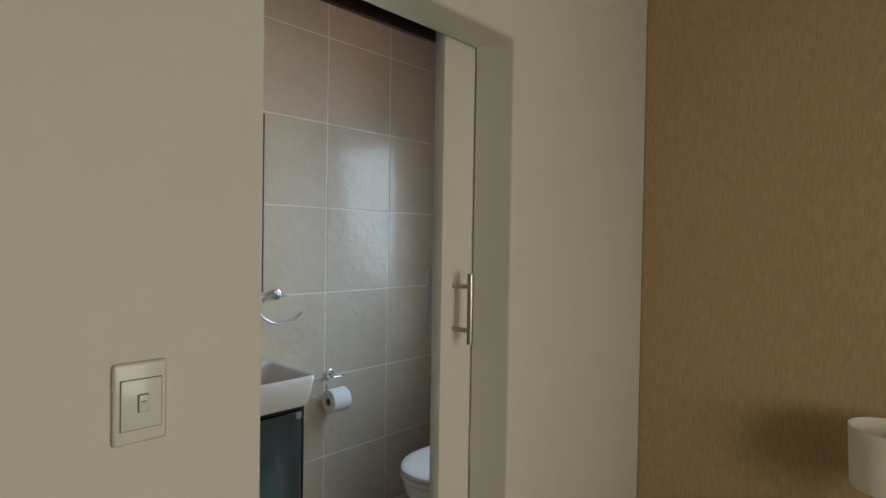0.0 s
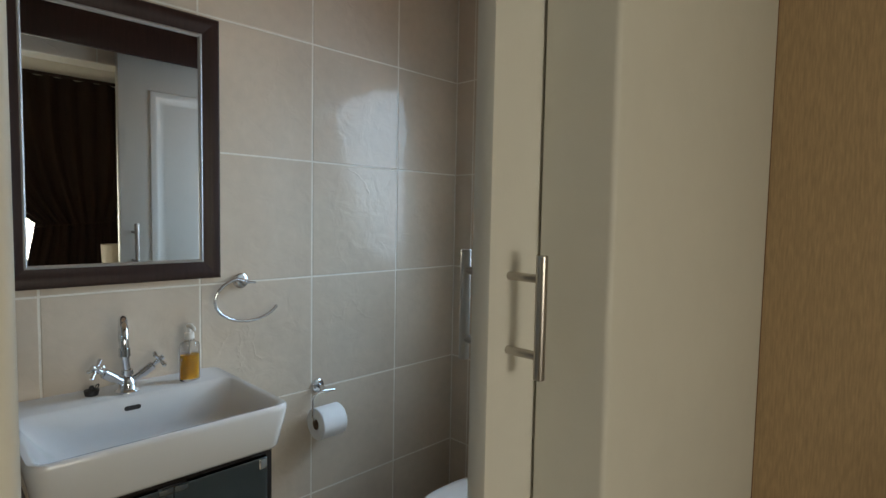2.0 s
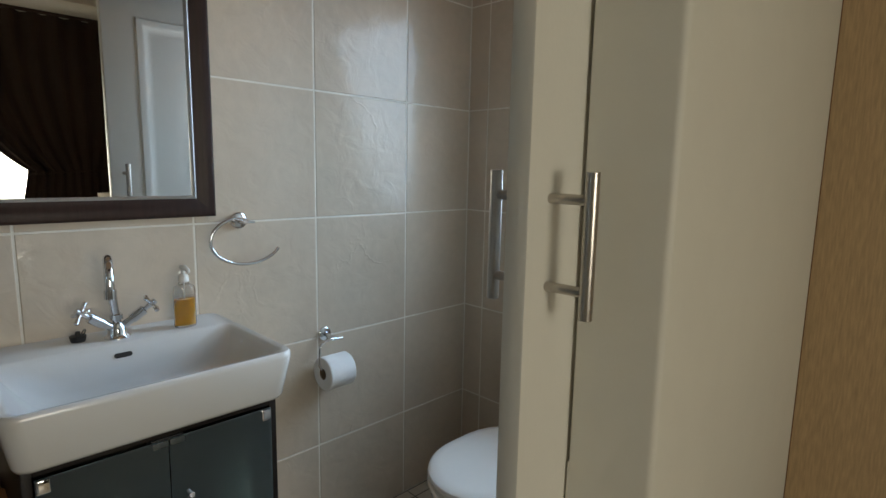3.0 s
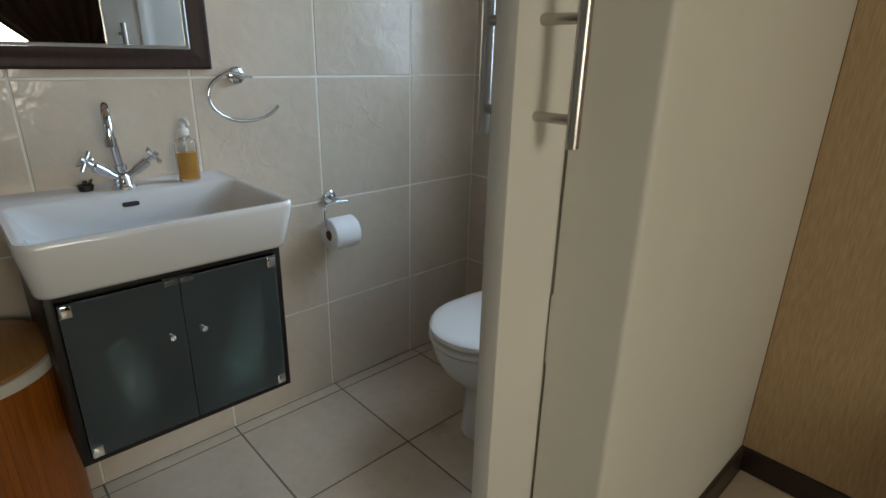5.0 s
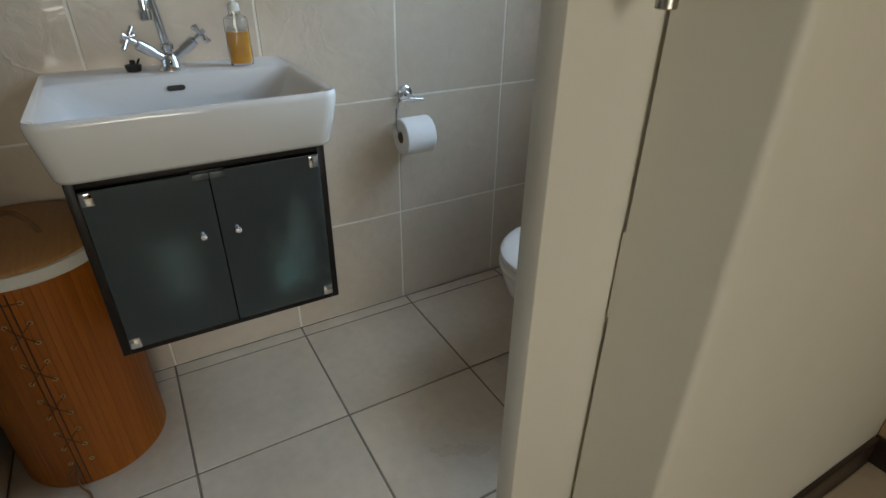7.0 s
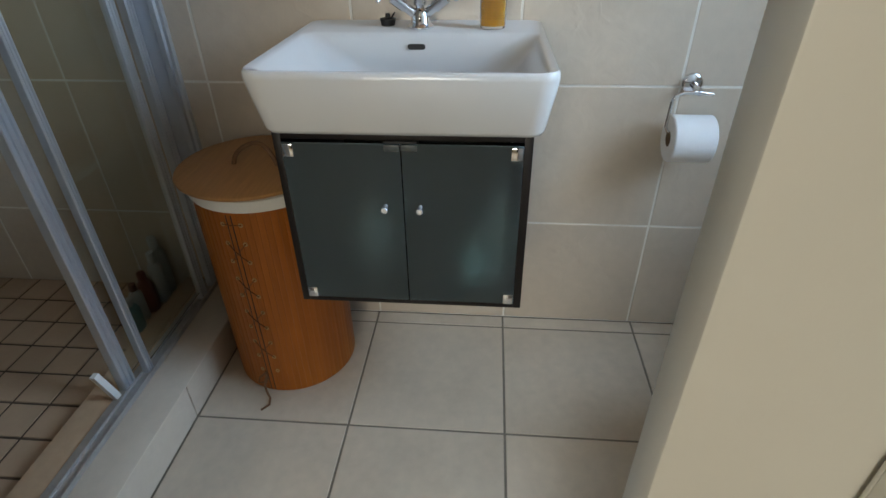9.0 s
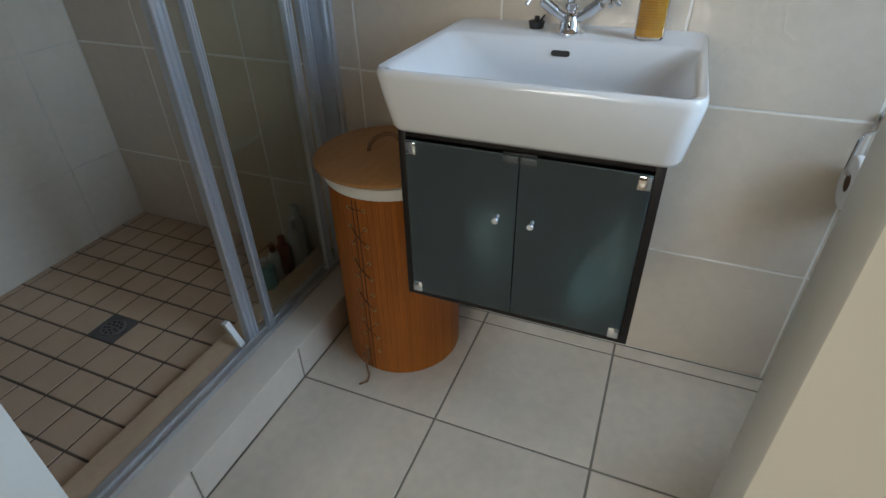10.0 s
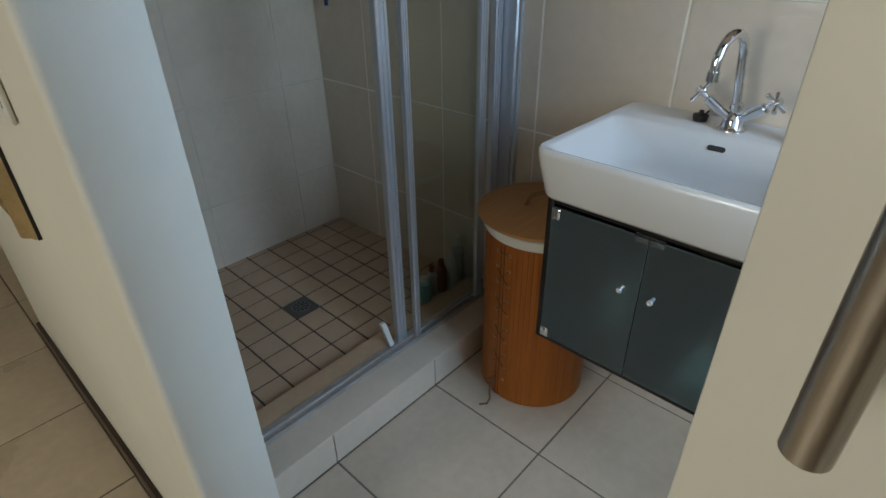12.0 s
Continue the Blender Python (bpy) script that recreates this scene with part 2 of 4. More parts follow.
def lathe(profile, seg=32, center=(0, 0), sx=1.0, sy=1.0):
    """Radius and height pairs turned about an upright axis."""
    bm = bmesh.new()
    rings = []
    for r, z in profile:
        if r < 1e-5:
            rings.append([bm.verts.new((center[0], center[1], z))])
        else:
            rings.append([bm.verts.new((center[0] + sx * r * math.cos(a), center[1] + sy * r * math.sin(a), z)) for a in (2 * math.pi * k / seg for k in range(seg))])
    for a, b in zip(rings, rings[1:]):
        for k in range(seg):
            k2 = (k + 1) % seg
            if len(a) == 1 and len(b) == 1:
                continue
            if len(a) == 1:
                bm.faces.new((a[0], b[k], b[k2]))
            elif len(b) == 1:
                bm.faces.new((a[k], a[k2], b[0]))
            else:
                bm.faces.new((a[k], a[k2], b[k2], b[k]))
    return bm


def round_rect(x0, x1, y0, y1, r, seg=5):
    pts = []
    for cx, cy, a0 in ((x1 - r, y1 - r, 0), (x0 + r, y1 - r, 90), (x0 + r, y0 + r, 180), (x1 - r, y0 + r, 270)):
        for k in range(seg + 1):
            a = radians(a0 + 90 * k / seg)
            pts.append((cx + r * math.cos(a), cy + r * math.sin(a)))
    return pts


def loft(loops, close_ends=(True, True)):
    """Skins loops of equal count."""
    bm = bmesh.new()
    rings = [[bm.verts.new(p) for p in lp] for lp in loops]
    n = len(rings[0])
    for a, b in zip(rings, rings[1:]):
        for k in range(n):
            bm.faces.new((a[k], a[(k + 1) % n], b[(k + 1) % n], b[k]))
    if close_ends[0]:
        bm.faces.new(rings[0][::-1])
    if close_ends[1]:
        bm.faces.new(rings[-1])
    return bm


def structure(ob, label, category):
    return tagged(ob, label, category, kind="structure")


# ---- structure ----
def slab_with_hole(axis, a, b, u0, u1, v0, v1, hole=None):
    """A wall between a and b on its axis, spanning u and z, with one opening."""
    bm = bmesh.new()

    def piece(p0, p1, q0, q1):
        if p1 - p0 < 1e-4 or q1 - q0 < 1e-4:
            return
        if axis == "x":
            add_box(bm, a, b, p0, p1, q0, q1)
        else:
            add_box(bm, p0, p1, a, b, q0, q1)
    if hole:
        h0, h1, k0, k1 = hole
        piece(u0, h0, v0, v1)
        piece(h1, u1, v0, v1)
        piece(h0, h1, v0, k0)
        piece(h0, h1, k1, v1)
    else:
        piece(u0, u1, v0, v1)
    return bm


GL = 0.0012   # how far the joints lie back from the tiles' faces
wall_mirror = structure(part("wall_west", slab_with_hole("x", -0.15, -GL, SHOWER_END - 0.15, BATH_END + 0.2, 0, CEIL), GROUT), "bathroom wall of large glazed beige tiles", "wall")
wall_end = structure(part("wall_north", slab_with_hole("y", BATH_END + GL, BATH_END + 0.2, -GL, INNER + GL, 0, CEIL, (WIN_X0, WIN_X1, WIN_Z0, WIN_Z1)), GROUT), "tiled bathroom wall with the window over the toilet", "wall")
wall_shower = structure(part("wall_south", slab_with_hole("y", SHOWER_END - 0.15, SHOWER_END - GL, -GL, INNER + GL, 0, CEIL), SHADED_GROUT), "tiled end wall of the shower", "wall")

R = 0.012
arc = lambda cx, cy, a0, a1, r=R: [(cx + r * math.cos(radians(a0 + (a1 - a0) * k / 5)), cy + r * math.sin(radians(a0 + (a1 - a0) * k / 5))) for k in range(6)]
IN = INNER + GL
bm = prism([(IN, JAMB_L - 0.015), (IN, SHOWER_END - 0.15), (OUTER - 0.03, SHOWER_END - 0.15), (OUTER - 0.03, WALL_STOP), (OUTER, WALL_STOP)] + arc(OUTER - R, JAMB_L - R, 0, 90), "z", 0, CEIL)
wall_part = structure(part("wall_partition", bm, CREAM), "cream painted partition wall with rounded doorway edges", "wall")
bm = prism([(IN, JAMB_R - 0.018)] + arc(OUTER - R, JAMB_R + R, 270, 360) + [(OUTER, PAPER + 0.2), (IN, PAPER + 0.2)], "z", 0, CEIL)
wall_part_r = structure(part("wall_partition_east", bm, CREAM), "cream painted wall beside the sliding door", "wall")
bm = prism([(IN, HEAD)] + arc(OUTER - R, HEAD + R, 270, 360) + [(OUTER, CEIL), (IN, CEIL)], "y", JAMB_L - 0.001, JAMB_R + 0.001)
part("paint_run", box(IN - 0.0045, IN - 0.0002, JAMB_R - 0.0185, JAMB_R - 0.010, 0.70, 0.835, 0.0015), CREAM, wall_part_r)
wall_head = structure(part("wall_over_door", bm, CREAM), "cream painted wall over the doorway", "wall")

wall_paper = structure(part("wall_papered", slab_with_hole("y", PAPER, PAPER + 0.2, OUTER, FAR + 0.2, 0, CEIL), WALLPAPER), "bedroom wall in tan streaked wallpaper", "wall")
wall_far = structure(part("wall_window", slab_with_hole("x", FAR, FAR + 0.2, BACK, PAPER, 0, CEIL, (BED_Y0, BED_Y1, BED_Z0, BED_Z1)), CREAM), "cream bedroom wall with a curtained window", "wall")
wall_back = structure(part("wall_back", slab_with_hole("y", BACK - 0.15, BACK, -0.15, FAR + 0.2, 0, CEIL), CREAM), "plain cream bedroom wall", "wall")
wall_side = structure(part("wall_passage", slab_with_hole("x", -0.15, -0.01, BACK, SHOWER_END - 0.15, 0, CEIL), CREAM), "plain cream passage wall", "wall")
ceiling = structure(part("ceiling", box(-0.15, FAR + 0.2, BACK - 0.15, PAPER + 0.2, CEIL, CEIL + 0.12), CEILING), "white painted ceiling", "ceiling")
bath_ceiling = structure(part("ceiling_bathroom", box(0.0, INNER, SHOWER_END, BATH_END, CEIL - 0.015, CEIL - 0.003), BOUNCE_CREAM), "bathroom ceiling, cream warmed to tint the bounced light", "ceiling")

floor = structure(part("floor", box(-0.15, FAR + 0.2, BACK - 0.15, PAPER + 0.2, -0.12, -0.002), FLOOR_GROUT), "cream ceramic floor tiles with dark joints", "floor")
ground = structure(part("ground", box(-60, 60, -60, 60, -0.35, -0.25), GRASS), "plain grass ground outside", "ground")


def cornice(name, pts, along, a, b):
    return structure(part(name, prism(pts, along, a, b), CEILING), "plain white ceiling cornice", "trim")


cz = CEIL
cornice("trim_cornice", [(FAR, cz), (FAR, cz - 0.09), (FAR - 0.02, cz - 0.085), (FAR - 0.05, cz - 0.05), (FAR - 0.085, cz - 0.02), (FAR - 0.09, cz)], "y", BACK, PAPER)


def skirting(name, x0, x1, y0, y1, h=0.085):
    ob = part(name, box(x0, x1, y0, y1, 0, h, 0.004), SKIRTING)
    return structure(ob, "dark brown stained skirting board", "baseboard")


skirting("baseboard", OUTER, OUTER + 0.013, JAMB_R + 0.0, PAPER - 0.013)
skirting("baseboard", OUTER, FAR, PAPER - 0.013, PAPER)
skirting("baseboard", OUTER, OUTER + 0.013, WALL_STOP, JAMB_L - 0.0)
skirting("baseboard", FAR - 0.013, FAR, BACK, PAPER - 0.013)


structure(part("trim_corner", box(OUTER + 0.0002, OUTER + 0.0022, PAPER - 0.002, PAPER - 0.0002, 0.085, CEIL), mat("paper_edge", (0.16, 0.075, 0.03), 0.8)), "thin brown wallpaper edge in the room corner", "trim")


def casement(name, axis, at, u0, u1, z0, z1, bars, frost, label):
    """A fixed window: frame bars, a sill and panes, at a plane of the wall."""
    w = structure(new(name), label, "window")

    def b(p0, p1, q0, q1, d0, d1, bev=0.004):
        return box(d0, d1, p0, p1, q0, q1, bev) if axis == "x" else box(p0, p1, d0, d1, q0, q1, bev)
    f = 0.045
    for nm, a in (("window_frame", (u0, u1, z1 - f, z1)), ("window_frame", (u0, u1, z0, z0 + f)), ("window_frame", (u0, u0 + f, z0 + f, z1 - f)), ("window_frame", (u1 - f, u1, z0 + f, z1 - f))):
        part(nm, b(*a, at, at + 0.05), PLASTIC_WHITE, w)
    cuts = [u0 + f] + [u0 + (u1 - u0) * k / (bars + 1) for k in range(1, bars + 1)] + [u1 - f]
    for c in cuts[1:-1]:
        part("mullion", b(c - 0.02, c + 0.02, z0 + f, z1 - f, at, at + 0.045), PLASTIC_WHITE, w)
    for c0, c1 in zip(cuts, cuts[1:]):
        e = 0.0 if bars == 0 else 0.02
        p = part("pane", b(c0 + (e if c0 != cuts[0] else 0), c1 - (e if c1 != cuts[-1] else 0), z0 + f, z1 - f, at + 0.02, at + 0.026, 0), frost, w)
        p.visible_shadow = False
    return w


casement("window_1", "y", BATH_END + 0.13, WIN_X0, WIN_X1, WIN_Z0, WIN_Z1, 0, CLEAR, "white framed bathroom window over the toilet")
casement("window_2", "x", FAR + 0.14, BED_Y0, BED_Y1, BED_Z0, BED_Z1, 2, CLEAR, "white framed bedroom window between brown curtains")

# ---- the sliding door ----
DOOR_OUT, DOOR_IN, DOOR_Y0, DOOR_Y1 = 1.100, 1.060, -0.334, 0.50
door = structure(new("door_1"), "cream painted panelled sliding door standing half open", "door")
part("door_leaf", box(DOOR_IN, DOOR_OUT, DOOR_Y0, DOOR_Y1, 0.012, 2.075, 0.0025), DOOR_PAINT, door)


def panel_moulding(y0, y1, z0, z1, side):
    """A raised moulding ring round a door panel, and the raised field in it."""
    face, s = (DOOR_IN, -1) if side == "in" else (DOOR_OUT, 1)
    def ring(inset, h):
        return [(face + s * h, y, z) for y, z in ((y0 + inset, z0 + inset), (y1 - inset, z0 + inset), (y1 - inset, z1 - inset), (y0 + inset, z1 - inset))]
    bm = loft([ring(0, 0), ring(0.005, 0.006), ring(0.022, 0.009), ring(0.036, 0.004), ring(0.046, 0.0005), ring(0.066, 0.004)], (False, True))
    return part("moulded_panel", bm, DOOR_PAINT, door)


for z0, z1 in ((0.22, 0.92), (1.02, 1.92)):
    panel_moulding(DOOR_Y0 + 0.124, DOOR_Y1 - 0.115, z0, z1, "in")


def pull_handle(x_face, s, y, z0, z1, off=0.067):
    """A brushed steel bar on two posts."""
    bar = part("handle", tube([(x_face + s * off, y, z0), (x_face + s * off, y, z0 + 0.001), (x_face + s * off, y, z1 - 0.001), (x_face + s * off, y, z1)], [0.0085, 0.0098, 0.0098, 0.0085], 20), STEEL, door, "brushed steel bar handle")
    for z in (z0 + 0.039, z1 - 0.039):
        part("handle_post", tube([(x_face, y, z), (x_face + s * (off - 0.003), y, z)], 0.0075, 16), STEEL, bar)


pull_handle(DOOR_OUT, 1, -0.281, 1.105, 1.313)
pull_handle(DOOR_IN, -1, -0.284, 1.108, 1.314, 0.060)

pelmet = thing("door_pelmet", "dark stained wooden pelmet over the sliding door track", "pelmet")
part("front_board", box(0.965, 0.985, -1.02, 0.72, 2.038, 2.255, 0.003), DARK_WOOD, pelmet)
part("top_board", box(0.985, INNER - 0.001, -1.02, 0.72, 2.235, 2.255, 0.002), DARK_WOOD, pelmet)
part("track", box(1.065, 1.095, -1.02, 0.72, 2.085, 2.115, 0.002), STEEL, pelmet)
part("track_bracket", box(1.05, INNER - 0.001, -0.6, -0.55, 2.115, 2.235, 0.002), STEEL, pelmet)

# ---- bedroom things ----
SEAM = mat("dark_seam", (0.16, 0.15, 0.13), 0.8)
SWITCH = mat("switch_plastic", (0.66, 0.66, 0.62), 0.28, var=0.02, scale=5)
switch = thing("light_switch", "white plastic light switch on the cream wall", "light switch")
sy, sz = -1.188, 1.140
part("plate", box(OUTER, OUTER + 0.009, sy - 0.040, sy + 0.040, sz - 0.066, sz + 0.066, 0.006, 4), SWITCH, switch)
part("seam", box(OUTER + 0.0088, OUTER + 0.0094, sy - 0.0302, sy + 0.0322, sz - 0.0432, sz + 0.0392), SEAM, switch)
part("insert", box(OUTER + 0.0094, OUTER + 0.0115, sy - 0.029, sy + 0.031, sz - 0.042, sz + 0.038, 0.001), SWITCH, switch)
part("rocker_seam", box(OUTER + 0.0114, OUTER + 0.0119, sy - 0.0052, sy + 0.0112, sz - 0.0152, sz + 0.0142), SEAM, switch)
rocker = part("rocker", box(OUTER + 0.0115, OUTER + 0.016, sy - 0.004, sy + 0.010, sz - 0.014, sz + 0.013, 0.0015), SWITCH, switch)
part("mark", box(OUTER + 0.016, OUTER + 0.0163, sy - 0.0005, sy + 0.0065, sz + 0.002, sz + 0.0035), BLACK, rocker)

frame_thing = thing("picture_frame", "gilt framed picture hung on the cream wall", "picture frame")
fy0, fy1, fz0, fz1 = -1.99, -1.408, 0.808, 1.62
for nm, pts, ax, a, b in (
    ("frame_side", [(OUTER + 0.001, fy1), (OUTER + 0.006, fy1), (OUTER + 0.011, fy1 - 0.006), (OUTER + 0.013, fy1 - 0.014), (OUTER + 0.024, fy1 - 0.028), (OUTER + 0.026, fy1 - 0.038), (OUTER + 0.001, fy1 - 0.042)], "z", fz0, fz1),
    ("frame_side", [(OUTER + 0.001, fy0), (OUTER + 0.006, fy0), (OUTER + 0.011, fy0 + 0.006), (OUTER + 0.013, fy0 + 0.014), (OUTER + 0.024, fy0 + 0.028), (OUTER + 0.026, fy0 + 0.038), (OUTER + 0.001, fy0 + 0.042)], "z", fz0, fz1),
    ("frame_rail", [(OUTER + 0.001, fz0), (OUTER + 0.006, fz0), (OUTER + 0.011, fz0 + 0.006), (OUTER + 0.013, fz0 + 0.014), (OUTER + 0.0235, fz0 + 0.028), (OUTER + 0.0255, fz0 + 0.038), (OUTER + 0.001, fz0 + 0.042)], "y", fy0 + 0.042, fy1 - 0.042),
    ("frame_rail", [(OUTER + 0.001, fz1), (OUTER + 0.006, fz1), (OUTER + 0.011, fz1 - 0.006), (OUTER + 0.013, fz1 - 0.014), (OUTER + 0.0235, fz1 - 0.028), (OUTER + 0.0255, fz1 - 0.038), (OUTER + 0.001, fz1 - 0.042)], "y", fy0 + 0.042, fy1 - 0.042),
):
    part(nm, prism(pts, ax, a, b), GILT, frame_thing)
part("edge_strip", box(OUTER + 0.0005, OUTER + 0.0065, fy1 + 0.0002, fy1 + 0.004, fz0, fz1), BLACK, frame_thing, "dark outer edge")
part("canvas", box(OUTER + 0.001, OUTER + 0.008, fy0 + 0.042, fy1 - 0.042, fz0 + 0.042, fz1 - 0.042), CLOTH, frame_thing)


def curtain(name, y0, y1, tie_y, tie_z, flip, bunch=0.5):
    """A pleated curtain that a tieback gathers to one side."""
    bm = bmesh.new()
    nu = 90
    z_top, z_bot = 2.42, 0.05
    x0 = FAR - 0.09
    grid = []
    heights = [z_top + (tie_z - z_top) * j / 40 for j in range(41)] + [tie_z + (z_bot - tie_z) * j / 20 for j in range(1, 21)]
    for z in heights:
        if z >= tie_z:
            k = ((z_top - z) / (z_top - tie_z)) ** 2.9
        else:
            k = max(0.55, 1 - (tie_z - z) * 0.35)
        row = []
        for i in range(nu + 1):
            u = i / nu
            wide = y0 + (y1 - y0) * u
            tight = tie_y + (u - 0.5) * bunch
            y = wide + (tight - wide) * k
            x = x0 + 0.028 * math.sin(u * 2 * math.pi * 11 + 0.4 * math.sin(z * 3)) * (1 - 0.4 * k) + 0.008 * math.sin(u * 37 + z * 5)
            row.append(bm.verts.new((x, y, z)))
        grid.append(row)
    for a, b in zip(grid, grid[1:]):
        for i in range(nu):
            bm.faces.new((a[i], a[i + 1], b[i + 1], b[i]))
    c = thing(name, "dark brown pleated curtain held by a tieback", "curtain", "bedroom curtains")
    ob = part("cloth", bm, CURTAIN, c)
    s = ob.modifiers.new("thick", 'SOLIDIFY')
    s.thickness = 0.003
    pts = [(x0 + 0.065 * math.cos(a), tie_y + (bunch / 2 + 0.01) * math.sin(a), tie_z + 0.03 * math.sin(a) * flip) for a in (2 * math.pi * k / 24 for k in range(25))]
    part("tieback", tube(pts, 0.006, 8, False), CURTAIN, c)
    return c


curtain("curtain", -0.80, 0.68, 0.045, 1.25, 1, 0.64)
curtain("curtain", -2.22, -0.90, -1.85, 1.22, -1)
rod = thing("curtain_rail", "dark wooden curtain rail over the bedroom window", "curtain rail")
part("rail", tube([(FAR - 0.09, -2.4, 2.435), (FAR - 0.09, 0.70, 2.435)], 0.014, 14), DARK_WOOD, rod)
for y in (-2.3, -0.8, 0.6):
    part("bracket", tube([(FAR, y, 2.435), (FAR - 0.09, y, 2.435)], 0.008, 8), DARK_WOOD, rod)

# ---- basin wall ----
BY0, BY1, RIM = -0.876, -0.339, 0.896


def basin():
    """A block basin with rounded sides: outer shell, rim, back deck and hollow in one skin."""
    b = thing("wash_basin", "white glazed ceramic block wash basin with tap deck", "basin")
    cy = (BY0 + BY1) / 2
    hw = (BY1 - BY0) / 2

    def lp(x0, x1, half, r, z):
        # the rim falls a little towards the wall
        return [(x * 0.985, y, z - 0.002 - 0.004 * (1 - x / 0.47)) for x, y in round_rect(x0, x1, cy - half, cy + half, r, 6)]
    loops = [
        lp(0.002, 0.425, hw - 0.026, 0.020, 0.7790),
        lp(0.002, 0.447, hw - 0.018, 0.030, 0.7820),
        lp(0.002, 0.455, hw - 0.015, 0.034, 0.7910),
        lp(0.002, 0.468, hw - 0.004, 0.034, 0.8561),
        lp(0.002, 0.472, hw, 0.034, 0.8834),
        lp(0.002, 0.471, hw - 0.0010, 0.033, 0.8929),
        lp(0.003, 0.467, hw - 0.004, 0.030, 0.8971),
        lp(0.005, 0.462, hw - 0.008, 0.027, RIM),
        lp(0.128, 0.456, hw - 0.014, 0.024, RIM - 0.001),
        lp(0.133, 0.451, hw - 0.019, 0.028, RIM - 0.005),
        lp(0.138, 0.446, hw - 0.026, 0.040, RIM - 0.014),
        lp(0.150, 0.425, hw - 0.050, 0.070, 0.8518),
        lp(0.165, 0.400, hw - 0.080, 0.085, 0.8218),
        lp(0.190, 0.370, hw - 0.115, 0.075, 0.8090),
        lp(0.250, 0.290, hw - 0.225, 0.018, 0.8055),
    ]
    part("bowl", loft(loops), CERAMIC, b, sharp=60)
    # overflow slot in the back slope
    ov = [(x, z) for x, z in round_rect(-0.019, 0.019, -0.0058, 0.0058, 0.0055, 5)]
    n = Vector((0.97, 0, 0.22)).normalized()
    up = Vector((-0.22, 0, 0.97)).normalized()
    c = Vector((0.1425, -0.613, 0.8625))
    part("overflow_slot", loft([[tuple(c - n * 0.004 + Vector((0, 1, 0)) * p + up * q) for p, q in ov], [tuple(c + n * 0.0025 + Vector((0, 1, 0)) * p + up * q) for p, q in ov]]), BLACK, b, "dark overflow slot")
    part("drain", lathe([(0, 0.8005), (0.021, 0.8005), (0.021, 0.7970), (0, 0.7970)], 20, (0.27, cy)), CHROME, b, "chrome waste")
    return b


basin()


def mixer_tap():
    """A swan-neck tap with two cross handles set in a V."""
    t = thing("mixer_tap", "chrome swan-neck basin tap with two cross handles", "tap")
    x, y, z = 0.086, -0.609, 0.8915
    part("base", lathe([(0, z), (0.029, z), (0.0295, z + 0.003), (0.025, z + 0.006), (0.0215, z + 0.012), (0.0205, z + 0.022), (0.0165, z + 0.033), (0.0115, z + 0.040), (0, z + 0.041)], 24, (x, y)), CHROME, t)
    lx, ly = x + 0.004, y - 0.012       # the riser leans a little
    pts = [(x, y, z + 0.04), (x + 0.002, y - 0.005, z + 0.09), (lx, ly, z + 0.15)]
    for k in range(1, 13):
        a = math.pi * k / 12 * 0.97
        out = 0.050 * (1 - math.cos(a))
        pts.append((lx + 0.98 * out, ly - 0.20 * out, z + 0.15 + 0.055 * math.sin(a)))
    ex, ey = lx + 0.098, ly - 0.020
    pts.append((ex, ey, z + 0.137))
    spout = part("spout", tube(pts, 0.0100, 16), CHROME, t)
    part("nozzle", tube([(ex, ey, z + 0.140), (ex, ey, z + 0.120)], 0.0132, 16), CHROME, spout)
    part("collar", lathe([(0.0095, z + 0.044), (0.0145, z + 0.046), (0.0145, z + 0.058), (0.0095, z + 0.061)], 18, (x, y)), CHROME, spout)
    for s in (-1, 1):
        d = Vector((0.16, s * 0.78, 0.60)).normalized()
        p0 = Vector((x, y, z + 0.018))
        arm = part("valve", tube([p0 + d * 0.012, p0 + d * 0.04, p0 + d * 0.041, p0 + d * 0.074, p0 + d * 0.077], [0.0098, 0.0098, 0.0125, 0.0125, 0.0085], 16), CHROME, t)
        part("spindle", tube([p0 + d * 0.074, p0 + d * 0.108], [0.0055, 0.0075], 12), CHROME, arm)
        c = p0 + d * 0.096
        e1 = d.cross(Vector((1, 0, 0))).normalized()
        e2 = d.cross(e1).normalized()
        for e in (e1 + e2 * 0.6, e2 - e1 * 0.6):
            e.normalize()
            part("cross_bar", tube([c - e * 0.029, c - e * 0.028, c - e * 0.012, c + e * 0.012, c + e * 0.028, c + e * 0.029], [0.0040, 0.0054, 0.0042, 0.0042, 0.0054, 0.0040], 10), CHROME, arm)
    return t


mixer_tap()

plug = thing("basin_plug", "black rubber basin plug lying on the basin deck", "plug")
part("stopper", lathe([(0, 0.8910), (0.015, 0.8910), (0.0175, 0.902), (0.0175, 0.905), (0.006, 0.907), (0.005, 0.915), (0, 0.916)], 18, (0.060, -0.686)), BLACK, plug)
part("ring", tube([(0.060 + 0.009 * math.cos(a), -0.674 + 0.004 * math.sin(a), 0.911 + 0.006 * math.sin(a)) for a in (k * math.pi / 5 for k in range(11))], 0.0015, 6, False), BLACK, plug)


